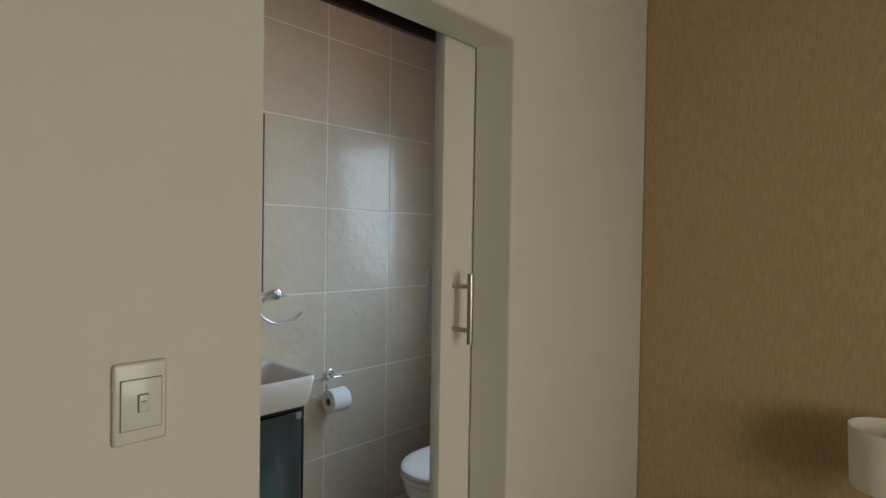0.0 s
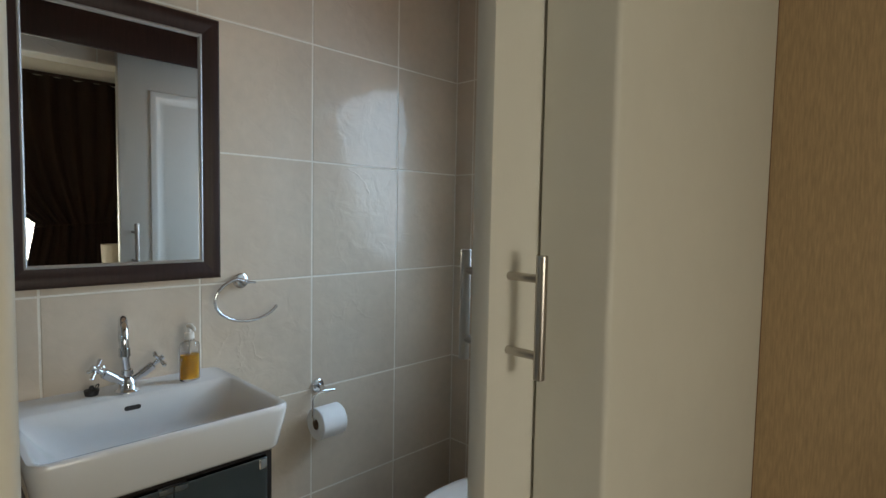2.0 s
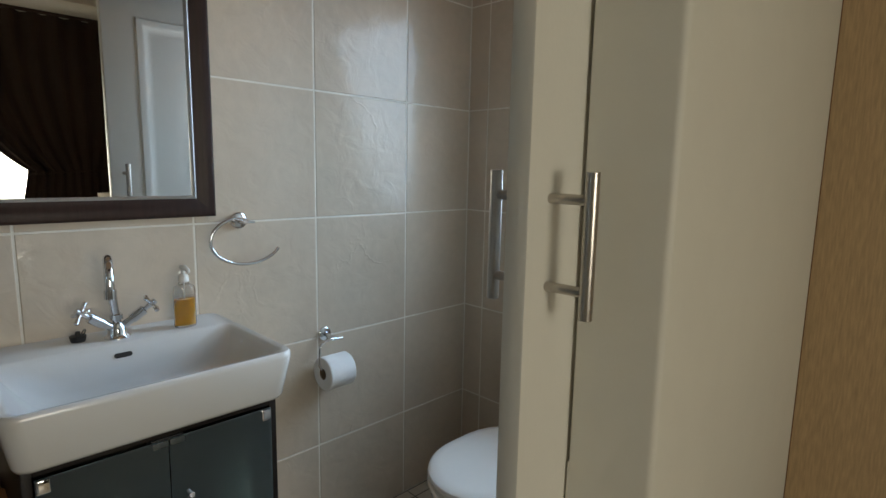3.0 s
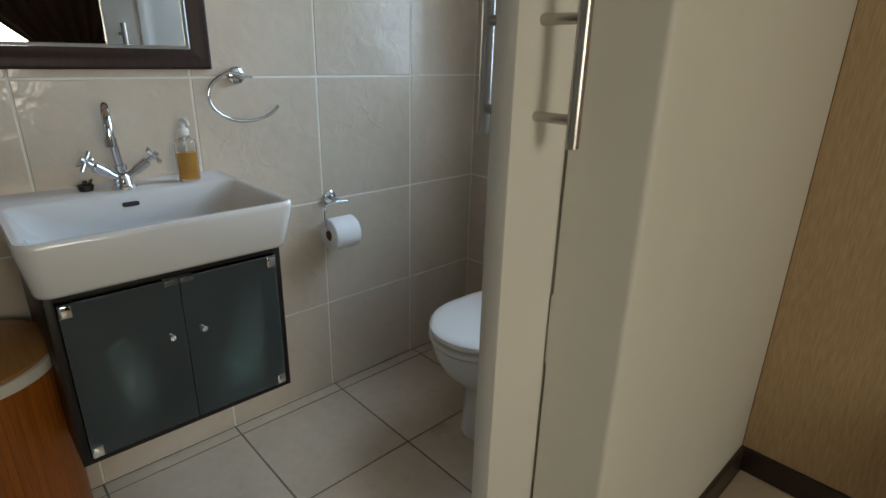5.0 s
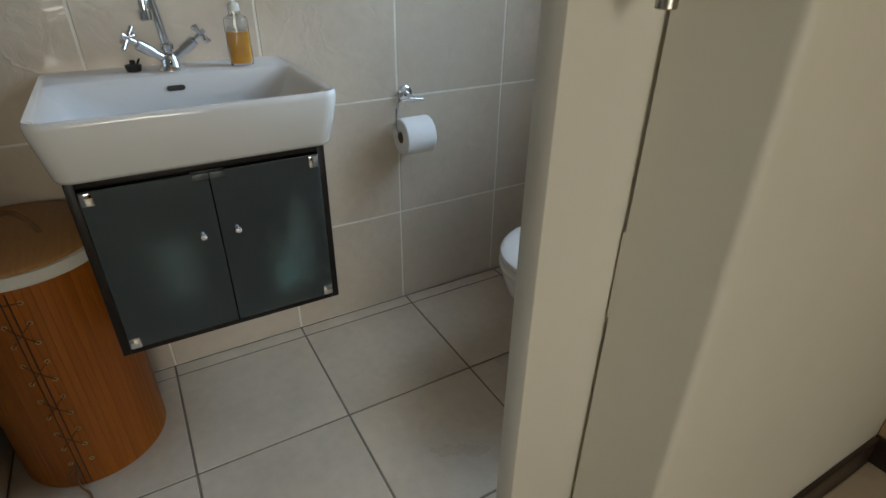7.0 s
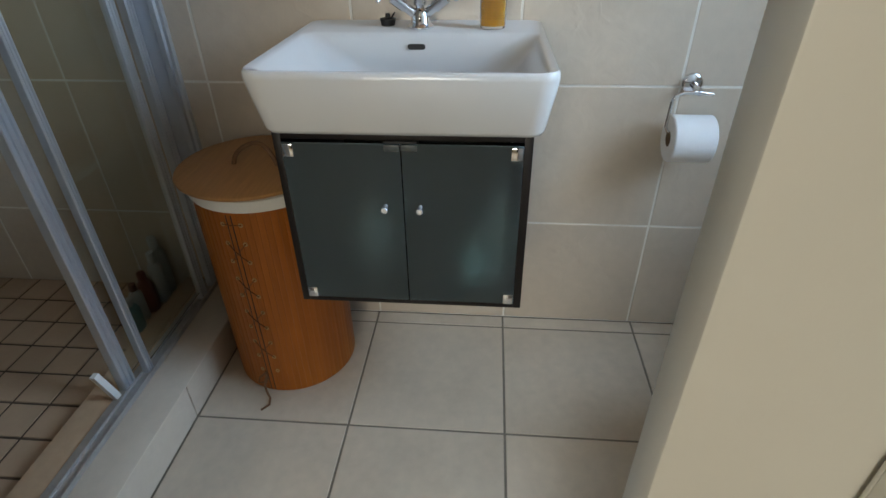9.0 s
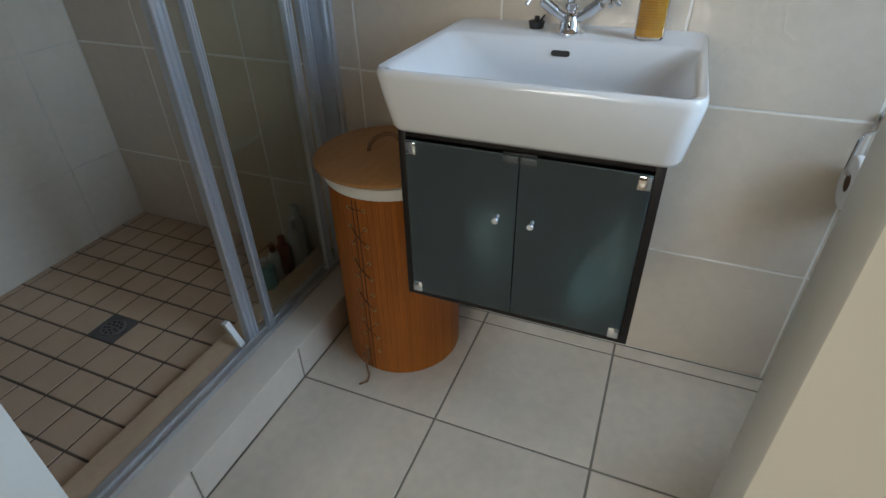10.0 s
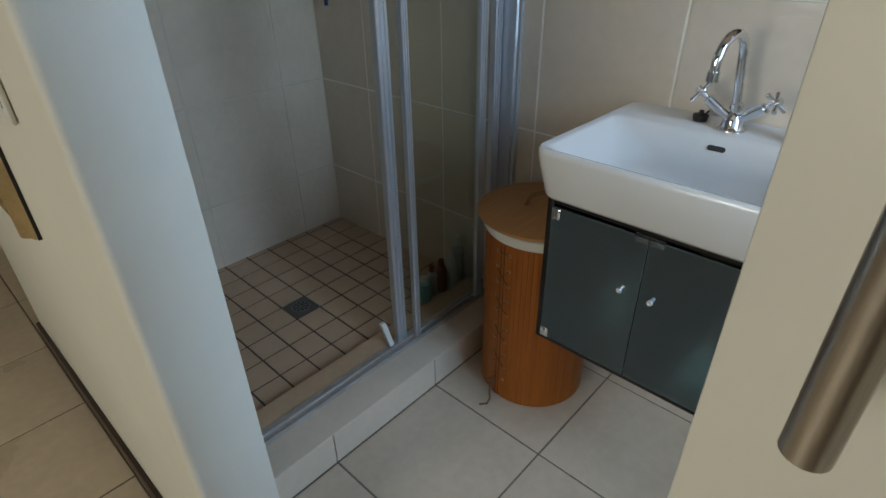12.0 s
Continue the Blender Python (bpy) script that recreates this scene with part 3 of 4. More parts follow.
def soap_bottle():
    s = thing("soap_dispenser", "clear pump bottle half full of amber liquid soap", "soap bottle")
    x, y, z = 0.094, -0.452, 0.8920
    sx, sy = 0.66, 1.03
    part("bottle", lathe([(0, z), (0.025, z), (0.027, z + 0.004), (0.027, z + 0.095), (0.025, z + 0.106), (0.013, z + 0.113), (0.012, z + 0.121), (0.0105, z + 0.121), (0.0115, z + 0.113), (0.0235, z + 0.105), (0.0255, z + 0.095), (0.0255, z + 0.005), (0, z + 0.003)], 28, (x, y), sx, sy), CLEAR, s)
    part("soap", lathe([(0, z + 0.0035), (0.0250, z + 0.0055), (0.0250, z + 0.074), (0, z + 0.074)], 28, (x, y), sx, sy), SOAP, s, "amber liquid soap")
    pump = part("pump", lathe([(0, z + 0.120), (0.0135, z + 0.120), (0.0130, z + 0.133), (0.010, z + 0.137), (0.0055, z + 0.139), (0.0055, z + 0.152), (0, z + 0.152)], 18, (x, y)), PLASTIC_WHITE, s)
    part("nozzle", tube([(x - 0.008, y, z + 0.155), (x + 0.010, y, z + 0.157), (x + 0.030, y + 0.002, z + 0.153), (x + 0.034, y + 0.002, z + 0.146)], [0.007, 0.0075, 0.005, 0.004], 10), PLASTIC_WHITE, pump)
    part("dip_tube", tube([(x, y, z + 0.012), (x, y, z + 0.118)], 0.0022, 8), PLASTIC_WHITE, s)
    lab = part("label", lathe([(0.0273, z + 0.020), (0.0273, z + 0.085)], 28, (x, y), sx, sy), PRINT, s, "rows of small dark print")
    return s


def print_material():
    """Rows of small dark print on clear film."""
    m = bpy.data.materials.new("label_print")
    m.use_nodes = True
    nt = m.node_tree
    b = nt.nodes["Principled BSDF"]
    b.inputs["Base Color"].default_value = (0.16, 0.09, 0.05, 1)
    tc = nt.nodes.new("ShaderNodeTexCoord")
    mp = nt.nodes.new("ShaderNodeMapping")
    mp.inputs["Scale"].default_value = (300, 300, 1)
    nt.links.new(tc.outputs["Object"], mp.inputs[0])
    no = nt.nodes.new("ShaderNodeTexNoise")
    no.inputs["Scale"].default_value = 1.0
    nt.links.new(mp.outputs[0], no.inputs["Vector"])
    wv = nt.nodes.new("ShaderNodeTexWave")
    wv.bands_direction = 'Z'
    wv.inputs["Scale"].default_value = 60
    nt.links.new(tc.outputs["Object"], wv.inputs["Vector"])
    mul = nt.nodes.new("ShaderNodeMath"); mul.operation = 'MULTIPLY'
    nt.links.new(no.outputs["Fac"], mul.inputs[0]); nt.links.new(wv.outputs["Fac"], mul.inputs[1])
    rr = nt.nodes.new("ShaderNodeMapRange")
    rr.inputs["From Min"].default_value, rr.inputs["From Max"].default_value = 0.38, 0.44
    rr.inputs["To Max"].default_value = 0.32
    nt.links.new(mul.outputs[0], rr.inputs[0])
    nt.links.new(rr.outputs[0], b.inputs["Alpha"])
    return m


PRINT = print_material()
soap_bottle()

CX1, CY0, CY1, CZ0, CZ1 = 0.426, -0.850, -0.373, 0.387, 0.776


CAB_WOOD = mat("black_stained_wood", (0.012, 0.0085, 0.0075), 0.40, var=0.4, scale=8, grain=(1, 12, 1), bump=0.0002, bump_scale=60, spec=0.35)
KNOB = mat("satin_nickel", (0.74, 0.75, 0.77), 0.38, 0.6, var=0.05, scale=60)
STRIKE = mat("strike_metal", (0.10, 0.11, 0.11), 0.45, 0.6, var=0.1, scale=40)


def basin_cabinet():
    c = thing("basin_cabinet", "dark stained wall cabinet with two frosted glass doors under the basin", "cabinet")
    t = 0.016
    part("side_panel", box(0.001, CX1, CY0, CY0 + t, CZ0, CZ1, 0.001), CAB_WOOD, c)
    part("side_panel", box(0.001, CX1, CY1 - t, CY1, CZ0, CZ1, 0.001), CAB_WOOD, c)
    part("bottom_panel", box(0.001, CX1, CY0 + t, CY1 - t, CZ0, CZ0 + t, 0.001), CAB_WOOD, c)
    part("top_rail", box(CX1 - 0.06, CX1, CY0 + t, CY1 - t, CZ1 - 0.012, CZ1, 0.001), CAB_WOOD, c)
    part("back_panel", box(0.001, 0.012, CY0 + t, CY1 - t, CZ0 + t, CZ1, 0.0), CAB_WOOD, c)
    part("magnet_catch", box(CX1 - 0.03, CX1 + 0.0035, -0.643, -0.582, CZ1 - 0.031, CZ1 - 0.0125, 0.001), BLACK, c, "black magnetic catch")
    mid = (CY0 + CY1) / 2
    for a, b, s in ((CY0 + 0.018, mid - 0.0015, 1), (mid + 0.0015, CY1 - 0.017, -1)):
        d = part("glass_door", box(CX1 + 0.004, CX1 + 0.009, a, b, CZ0 + 0.018, CZ1 - 0.016, 0.0008, 1), FROST, c, "frosted glass door")
        edge = a if s == 1 else b
        p0, p1 = (b - 0.029, b) if s == 1 else (a, a + 0.029)
        part("strike_plate", box(CX1 + 0.0092, CX1 + 0.0104, p0, p1, CZ1 - 0.029, CZ1 - 0.0165, 0.0003), STRIKE, d, "small dark metal strike plate")
        for z in (CZ0 + 0.019, CZ1 - 0.017 - 0.026):
            y0, y1 = (edge + 0.0005, edge + 0.0225) if s == 1 else (edge - 0.0225, edge - 0.0005)
            part("hinge_clip", box(CX1 - 0.004, CX1 + 0.0125, y0, y1, z, z + 0.026, 0.0025), CHROME, d, "chrome hinge clip")
        ky = -0.646 if s == 1 else -0.579
        kz = 0.634
        part("knob", tube([(CX1 + 0.009, ky, kz), (CX1 + 0.010, ky, kz), (CX1 + 0.023, ky, kz), (CX1 + 0.0265, ky, kz), (CX1 + 0.029, ky, kz), (CX1 + 0.030, ky, kz)], [0.0040, 0.0036, 0.0038, 0.0062, 0.0062, 0.0055], 16), KNOB, d, "satin metal knob")
    return c


basin_cabinet()


def bottle(name, label, x, y, z, r, h, body, cap, neck=0.45):
    b = thing(name, label, "bottle", "toiletries")
    part("body", lathe([(0, z), (r * 0.94, z), (r, z + 0.004), (r, z + h * 0.66), (r * 0.86, z + h * 0.74), (r * neck, z + h * 0.79), (r * neck, z + h * 0.82), (0, z + h * 0.82)], 20, (x, y)), body, b)
    part("cap", lathe([(0, z + h * 0.82), (r * neck * 1.2, z + h * 0.82), (r * neck * 1.2, z + h * 0.985), (r * neck * 1.0, z + h), (0, z + h)], 18, (x, y)), cap, b)
    return b


TEAL = mat("teal_plastic", (0.20, 0.42, 0.42), 0.4)
PALE_TEAL = mat("pale_teal_plastic", (0.34, 0.48, 0.48), 0.4)
BROWN_PL = mat("brown_plastic", (0.09, 0.035, 0.025), 0.35)
RED_PL = mat("dull_red_plastic", (0.22, 0.07, 0.05), 0.35)
PALE_PL = mat("pale_plastic", (0.55, 0.58, 0.56), 0.35)
NAVY = mat("navy_plastic", (0.02, 0.03, 0.09), 0.35)
FL = CZ0 + 0.016
bottle("toiletry_bottle", "pale teal plastic bottle in the basin cabinet", 0.34, -0.475, FL + 0.0003, 0.036, 0.115, PALE_TEAL, PALE_PL)
bottle("toiletry_bottle", "tall white plastic bottle in the basin cabinet", 0.33, -0.425, FL + 0.0003, 0.022, 0.22, PALE_PL, PALE_PL)
bottle("toiletry_bottle", "grey plastic bottle in the basin cabinet", 0.27, -0.71, FL + 0.0003, 0.035, 0.19, PALE_PL, BROWN_PL)

MY0, MY1, MZ0, MZ1 = -0.864, -0.331, 1.172, 1.945


def wall_mirror_thing():
    m = thing("wall_mirror", "mirror in a broad dark stained wooden frame", "mirror")
    w = 0.058
    prof = [(0.0, 0.001), (0.0, 0.021), (0.006, 0.027), (0.016, 0.028), (0.030, 0.023), (0.046, 0.020), (0.050, 0.020), (0.050, 0.001)]
    # side and rail profiles run corner to corner with mitred ends
    def ring(o, x):
        return [(x, MY0 + o, MZ0 + o), (x, MY1 - o, MZ0 + o), (x, MY1 - o, MZ1 - o), (x, MY0 + o, MZ1 - o)]
    rings = [ring(o, x) for o, x in prof]
    for k, nm in ((0, "frame_rail"), (1, "frame_side"), (2, "frame_rail"), (3, "frame_side")):
        bm = loft([[r[k] for r in rings], [r[(k + 1) % 4] for r in rings]])
        part(nm, bm, DARK_WOOD, m)
    bead = [(0.0502, 0.006), (0.0502, 0.019), (0.054, 0.0205), (0.058, 0.017), (0.0585, 0.012)]
    rings = [ring(o, x) for o, x in bead]
    for k in range(4):
        part("bead", loft([[r[k] for r in rings], [r[(k + 1) % 4] for r in rings]], (True, True)), SILVER_BEAD, m, "silver inner bead")
    part("glass", box(0.004, 0.011, MY0 + 0.049, MY1 - 0.049, MZ0 + 0.049, MZ1 - 0.049), MIRROR, m, "mirror glass")
    return m


wall_mirror_thing()


def towel_ring():
    r = thing("towel_ring", "chrome open towel ring on the tiled wall", "towel ring")
    y, z = -0.261, 1.155
    part("rose", tube([(0.0005, y, z), (0.010, y, z), (0.013, y, z)], [0.024, 0.024, 0.020], 24), CHROME, r)
    part("arm", tube([(0.012, y, z), (0.045, y, z + 0.001), (0.052, y, z)], [0.009, 0.009, 0.006], 14), CHROME, r)
    part("arm_tip", tube([(0.046, y - 0.012, z), (0.047, y + 0.030, z - 0.004)], [0.005, 0.0035], 10), CHROME, r)
    pts = [(0.047, y + 0.005, z)]
    for k in range(0, 25):
        a = radians(112 + 222 * k / 24)
        pts.append((0.05, y + 0.006 + 0.106 * math.cos(a), z - 0.054 + 0.070 * math.sin(a)))
    part("ring", tube(pts[1:], 0.005, 10), CHROME, r)
    part("ring_link", tube([(0.049, y, z), pts[1]], 0.0042, 10), CHROME, r)
    return r


towel_ring()


def paper_holder():
    h = thing("paper_holder", "chrome toilet paper holder on the tiled wall", "paper holder")
    y, z = 0.026, 0.752
    part("rose", tube([(0.0005, y, z), (0.010, y, z), (0.013, y, z)], [0.023, 0.023, 0.019], 24), CHROME, h)
    part("arm", tube([(0.012, y, z), (0.068, y, z - 0.004)], 0.008, 14), CHROME, h)
    part("tip", tube([(0.064, y - 0.012, z - 0.004), (0.066, y + 0.032, z - 0.008)], [0.006, 0.004], 10), CHROME, h)
    part("bar", tube([(0.066, y, z - 0.004), (0.068, y - 0.035, z - 0.005), (0.068, y - 0.052, z - 0.012), (0.069, y - 0.058, z - 0.026), (0.070, y - 0.060, z - 0.085), (0.070, y - 0.054, z - 0.096),
                      (0.070, y - 0.04, z - 0.099), (0.070, y + 0.062, z - 0.099), (0.070, y + 0.066, z - 0.095)], 0.004, 10), CHROME, h)
    r = thing("toilet_roll", "white toilet roll on the chrome holder", "toilet roll")
    cz_, cx = z - 0.114, 0.070
    y0, y1 = y - 0.049, y + 0.048
    def ring(rad, yy):
        return [(cx + rad * math.cos(a), yy, cz_ + rad * math.sin(a)) for a in (2 * math.pi * k / 40 for k in range(40))]
    part("paper", loft([ring(0.020, y0), ring(0.0535, y0), ring(0.056, y0 + 0.003), ring(0.056, y1 - 0.003), ring(0.0535, y1), ring(0.020, y1), ring(0.020, y0)], (False, False)), PAPER_WHITE, r)
    part("core", loft([ring(0.0195, y0 + 0.001), ring(0.0195, y1 - 0.001), ring(0.0178, y1 - 0.001), ring(0.0178, y0 + 0.001), ring(0.0195, y0 + 0.001)], (False, False)), CARD, r, "brown card core")
    return h


paper_holder()


SEAT = mat("seat_plastic", (0.72, 0.68, 0.63), 0.22, var=0.02, scale=5)


def toilet():
    """Close-coupled toilet: pedestal, bowl, seat, lid, tank."""
    t = thing("toilet", "white ceramic toilet with its lid closed, against the tiled wall", "toilet")
    cx, front, back = 0.572, 0.085, 0.715

    def egg(half, y0, y1, z, n=36):
        pts = []
        y0, z = y0 - 0.034, z * 0.965
        cy = y0 + half * 1.15
        for k in range(n):
            a = 2 * math.pi * k / n
            s, c = math.sin(a), math.cos(a)
            if s < 0:
                pts.append((cx + half * c, cy + (cy - y0) * s, z))
            else:
                pts.append((cx + half * (abs(c) ** 0.75) * (1 if c >= 0 else -1), cy + (y1 - cy) * (s ** 0.6), z))
        return pts
    seat_back = 0.50
    part("bowl", loft([egg(0.105, 0.212, 0.60, 0.0), egg(0.103, 0.214, 0.60, 0.02), egg(0.094, 0.222, 0.59, 0.09), egg(0.095, 0.220, 0.585, 0.15), egg(0.104, 0.200, 0.58, 0.20), egg(0.128, 0.160, 0.575, 0.245),
                       egg(0.152, 0.122, 0.57, 0.29), egg(0.169, 0.100, 0.565, 0.335), egg(0.177, 0.091, 0.56, 0.372), egg(0.179, 0.090, 0.56, 0.384), egg(0.170, 0.098, 0.555, 0.390)]), CERAMIC, t)
    part("seat", loft([egg(0.176, 0.092, seat_back, 0.3915), egg(0.184, 0.083, seat_back, 0.395), egg(0.187, 0.080, seat_back, 0.402), egg(0.185, 0.082, seat_back, 0.410), egg(0.176, 0.092, seat_back, 0.4145)]), SEAT, t, "off-white plastic seat")
    part("lid", loft([egg(0.174, 0.094, seat_back, 0.4185), egg(0.183, 0.084, seat_back, 0.4215), egg(0.186, 0.081, seat_back, 0.430), egg(0.183, 0.084, seat_back, 0.438), egg(0.174, 0.094, seat_back - 0.003, 0.4440),
                      egg(0.150, 0.118, seat_back - 0.015, 0.4480), egg(0.110, 0.165, seat_back - 0.05, 0.4515), egg(0.06, 0.225, seat_back - 0.10, 0.4530)]), SEAT, t, "off-white domed plastic lid")
    for q in (-0.10, 0.10):
        part("seat_bumper", box(cx + q - 0.012, cx + q + 0.012, 0.25, 0.274, 0.4140 * 0.965, 0.4190 * 0.965, 0.0005), SEAT, t)
    def rr(x0, x1, y0, y1, r, z):
        return [(x, y, z) for x, y in round_rect(x0, x1, y0, y1, r, 4)]
    part("tank", loft([rr(cx - 0.165, cx + 0.165, 0.565, back, 0.03, 0.391), rr(cx - 0.18, cx + 0.18, 0.56, back, 0.03, 0.46), rr(cx - 0.19, cx + 0.19, 0.555, back, 0.03, 0.74)]), CERAMIC, t)
    part("tank_lid", loft([rr(cx - 0.196, cx + 0.196, 0.548, back + 0.004, 0.03, 0.741), rr(cx - 0.198, cx + 0.198, 0.546, back + 0.004, 0.03, 0.757), rr(cx - 0.19, cx + 0.19, 0.554, back, 0.03, 0.768)]), CERAMIC, t)
    part("flush_button", lathe([(0.022, 0.768), (0.022, 0.773), (0.018, 0.775), (0, 0.775)], 20, (cx, 0.645)), CHROME, t)
    return t


toilet()


# ---- laundry hamper ----
def hamper():
    h = thing("laundry_hamper", "round bamboo laundry hamper with lid, laced front and white liner", "laundry hamper")
    cx, cy, r, top = 0.188, -0.996, 0.163, 0.573
    ly = cy - 0.014
    part("liner", lathe([(r - 0.006, 0.50), (r - 0.004, top - 0.010), (r + 0.005, top - 0.012), (r + 0.009, top - 0.004), (r + 0.007, top + 0.016), (r - 0.006, top + 0.020), (r - 0.010, 0.52)], 56, (cx, cy)), CLOTH, h, "white cotton liner turned over the rim")
    part("base", lathe([(0, 0.001), (r - 0.008, 0.001), (r - 0.008, 0.012), (0, 0.012)], 48, (cx, cy)), BAMBOO, h)
    # dark sheet added behind the slats: paints the shade in their gaps
    part("lining_wall", lathe([(r - 0.0065, 0.012), (r - 0.0065, top)], 56, (cx, cy)), GAP_DARK, h)
    lid = part("lid", lathe([(0, top + 0.021), (r + 0.014, top + 0.021), (r + 0.017, top + 0.024), (r + 0.017, top + 0.030), (r + 0.013, top + 0.033), (0, top + 0.034)], 64, (cx, ly)), LID_WOOD, h)
    pts = [(cx + 0.010 + 0.010 * math.sin(k * 0.5), ly - 0.045 + 0.11 * k / 14, top + 0.032 + 0.052 * math.sin(math.pi * k / 14) ** 0.7) for k in range(15)]
    part("rope_handle", tube(pts, 0.0055, 8), ROPE, lid, "twisted rope handle")
    # upright slats round the drum, one mesh for all
    n = 70
    seam = radians(-6)
    w = 2 * math.pi * r / n * 0.984
    sm = prism([(-0.0045, -w / 2), (0.0008, -w / 2), (0.0014, -w / 2 + 0.001), (0.0018, 0), (0.0014, w / 2 - 0.001), (0.0008, w / 2), (-0.0045, w / 2)], "z", 0.002, top - 0.004)
    for f in sm.faces:
        f.smooth = False
    me = bpy.data.meshes.new("slat")
    sm.to_mesh(me)
    sm.free()
    me.materials.append(BAMBOO)
    for k in range(n):
        a = seam + 2 * math.pi * (k + 0.5) / n
        s = new("slat", me)
        s.parent = h
        s.matrix_local = Matrix.Translation((cx + r * math.cos(a), cy + r * math.sin(a), 0)) @ Matrix.Rotation(a, 4, 'Z')
    # eyelets and lacing either side of the seam
    rows = 10
    def at(da, z, out=0.004):
        a = seam + da / r
        return (cx + (r + out) * math.cos(a), cy + (r + out) * math.sin(a), z)
    zs = [0.530 - 0.050 * k for k in range(rows)]
    for z in zs:
        for da in (-0.021, 0.021):
            c = Vector(at(da, z, 0.0035))
            out = Vector((math.cos(seam + da / r), math.sin(seam + da / r), 0))
            u = Vector((-out.y, out.x, 0))
            part("eyelet", tube([c + 0.0042 * (math.cos(q) * u + Vector((0, 0, math.sin(q)))) for q in (k * math.pi / 5 for k in range(11))], 0.0014, 6, False), GILT, h)
    for za, zb in zip(zs[1::2], zs[2::2]):
        for q in (1, -1):
            part("lace", tube([at(-0.021 * q, za), at(-0.007 * q, (za * 2 + zb) / 3, 0.006 + 0.001 * q), at(0.007 * q, (za + zb * 2) / 3, 0.006 + 0.001 * q), at(0.021 * q, zb)], 0.0012, 6), LACE, h)
    part("lace", tube([at(-0.021, zs[0]), at(0.0, zs[0], 0.006), at(0.021, zs[0])], 0.0012, 6), LACE, h)
    for da in (-0.010, 0.002):
        part("seam_slit", tube([at(da, 0.004, 0.0015), at(da, top - 0.02, 0.0015)], 0.0013, 6), BLACK, h, "dark slit of the laced seam")
    part("tie_end", tube([at(-0.012, 0.075, 0.006), at(-0.010, 0.05, 0.010), at(-0.018, 0.028, 0.016), at(-0.012, 0.012, 0.022), at(0.0, 0.005, 0.034), at(0.006, 0.004, 0.055), at(-0.004, 0.004, 0.075)], 0.003, 8), ROPE, h, "hanging rope end")
    part("tie_loop", tube([at(-0.012, 0.070, 0.006), at(-0.030, 0.052, 0.014), at(-0.034, 0.034, 0.016), at(-0.018, 0.040, 0.014), at(-0.010, 0.060, 0.010)], 0.0026, 8), ROPE, h)
    return h


LACE = mat("lace_cord", (0.15, 0.062, 0.025), 0.8, var=0.2, scale=60)
GAP_DARK = mat("gap_dark", (0.10, 0.045, 0.02), 0.9)
hamper()

# ---- shower ----
KERB_F, KERB_B, KERB_H, SF = -1.188, -1.414, 0.112, 0.080
kerb = structure(part("kerb", box(0.0, INNER, KERB_B, KERB_F - 0.008, 0.0, KERB_H - 0.004), GROUT), "raised shower kerb with tiled front and beige top", "kerb")
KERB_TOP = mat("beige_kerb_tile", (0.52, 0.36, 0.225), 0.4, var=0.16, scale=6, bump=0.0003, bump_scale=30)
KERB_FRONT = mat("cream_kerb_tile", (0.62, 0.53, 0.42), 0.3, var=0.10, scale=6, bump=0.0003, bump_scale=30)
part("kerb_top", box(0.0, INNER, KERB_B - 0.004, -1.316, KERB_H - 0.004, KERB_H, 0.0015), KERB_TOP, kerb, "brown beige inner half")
part("kerb_top", box(0.0, INNER, -1.315, KERB_F - 0.001, KERB_H - 0.004, KERB_H, 0.0015), KERB_FRONT, kerb)
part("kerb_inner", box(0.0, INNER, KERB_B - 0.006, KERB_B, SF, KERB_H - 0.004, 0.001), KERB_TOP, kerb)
shower_floor = structure(part("shower_floor", box(0.0, INNER, SHOWER_END, KERB_B - 0.006, 0.0, SF - 0.003), SHOWER_GROUT), "small beige shower floor tiles with dark brown joints", "floor")

DRX, DRY = 0.556, -1.777
drain = thing("shower_drain", "square grey metal shower drain with round holes", "drain")
part("plate", box(DRX - 0.05, DRX + 0.05, DRY - 0.05, DRY + 0.05, SF - 0.003, SF + 0.001, 0.001), mat("dull_steel", (0.13, 0.12, 0.11), 0.5, 0.7, var=0.2, scale=30), drain)
grate = part("grate", lathe([(0, SF + 0.0035), (0.034, SF + 0.0035), (0.036, SF + 0.001), (0, SF + 0.001)], 28, (DRX, DRY)), mat("grate_steel", (0.17, 0.16, 0.15), 0.45, 0.8), drain)
for rad, n in ((0.024, 10), (0.012, 5)):
    for k in range(n):
        a = 2 * math.pi * k / n
        part("hole", lathe([(0, SF + 0.0040), (0.0042, SF + 0.0040), (0.0042, SF + 0.0034), (0, SF + 0.0034)], 10, (DRX + rad * math.cos(a), DRY + rad * math.sin(a))), BLACK, grate)


DULL_ALU = mat("dull_aluminium", (0.50, 0.48, 0.46), 0.42, 0.6, var=0.2, scale=20)


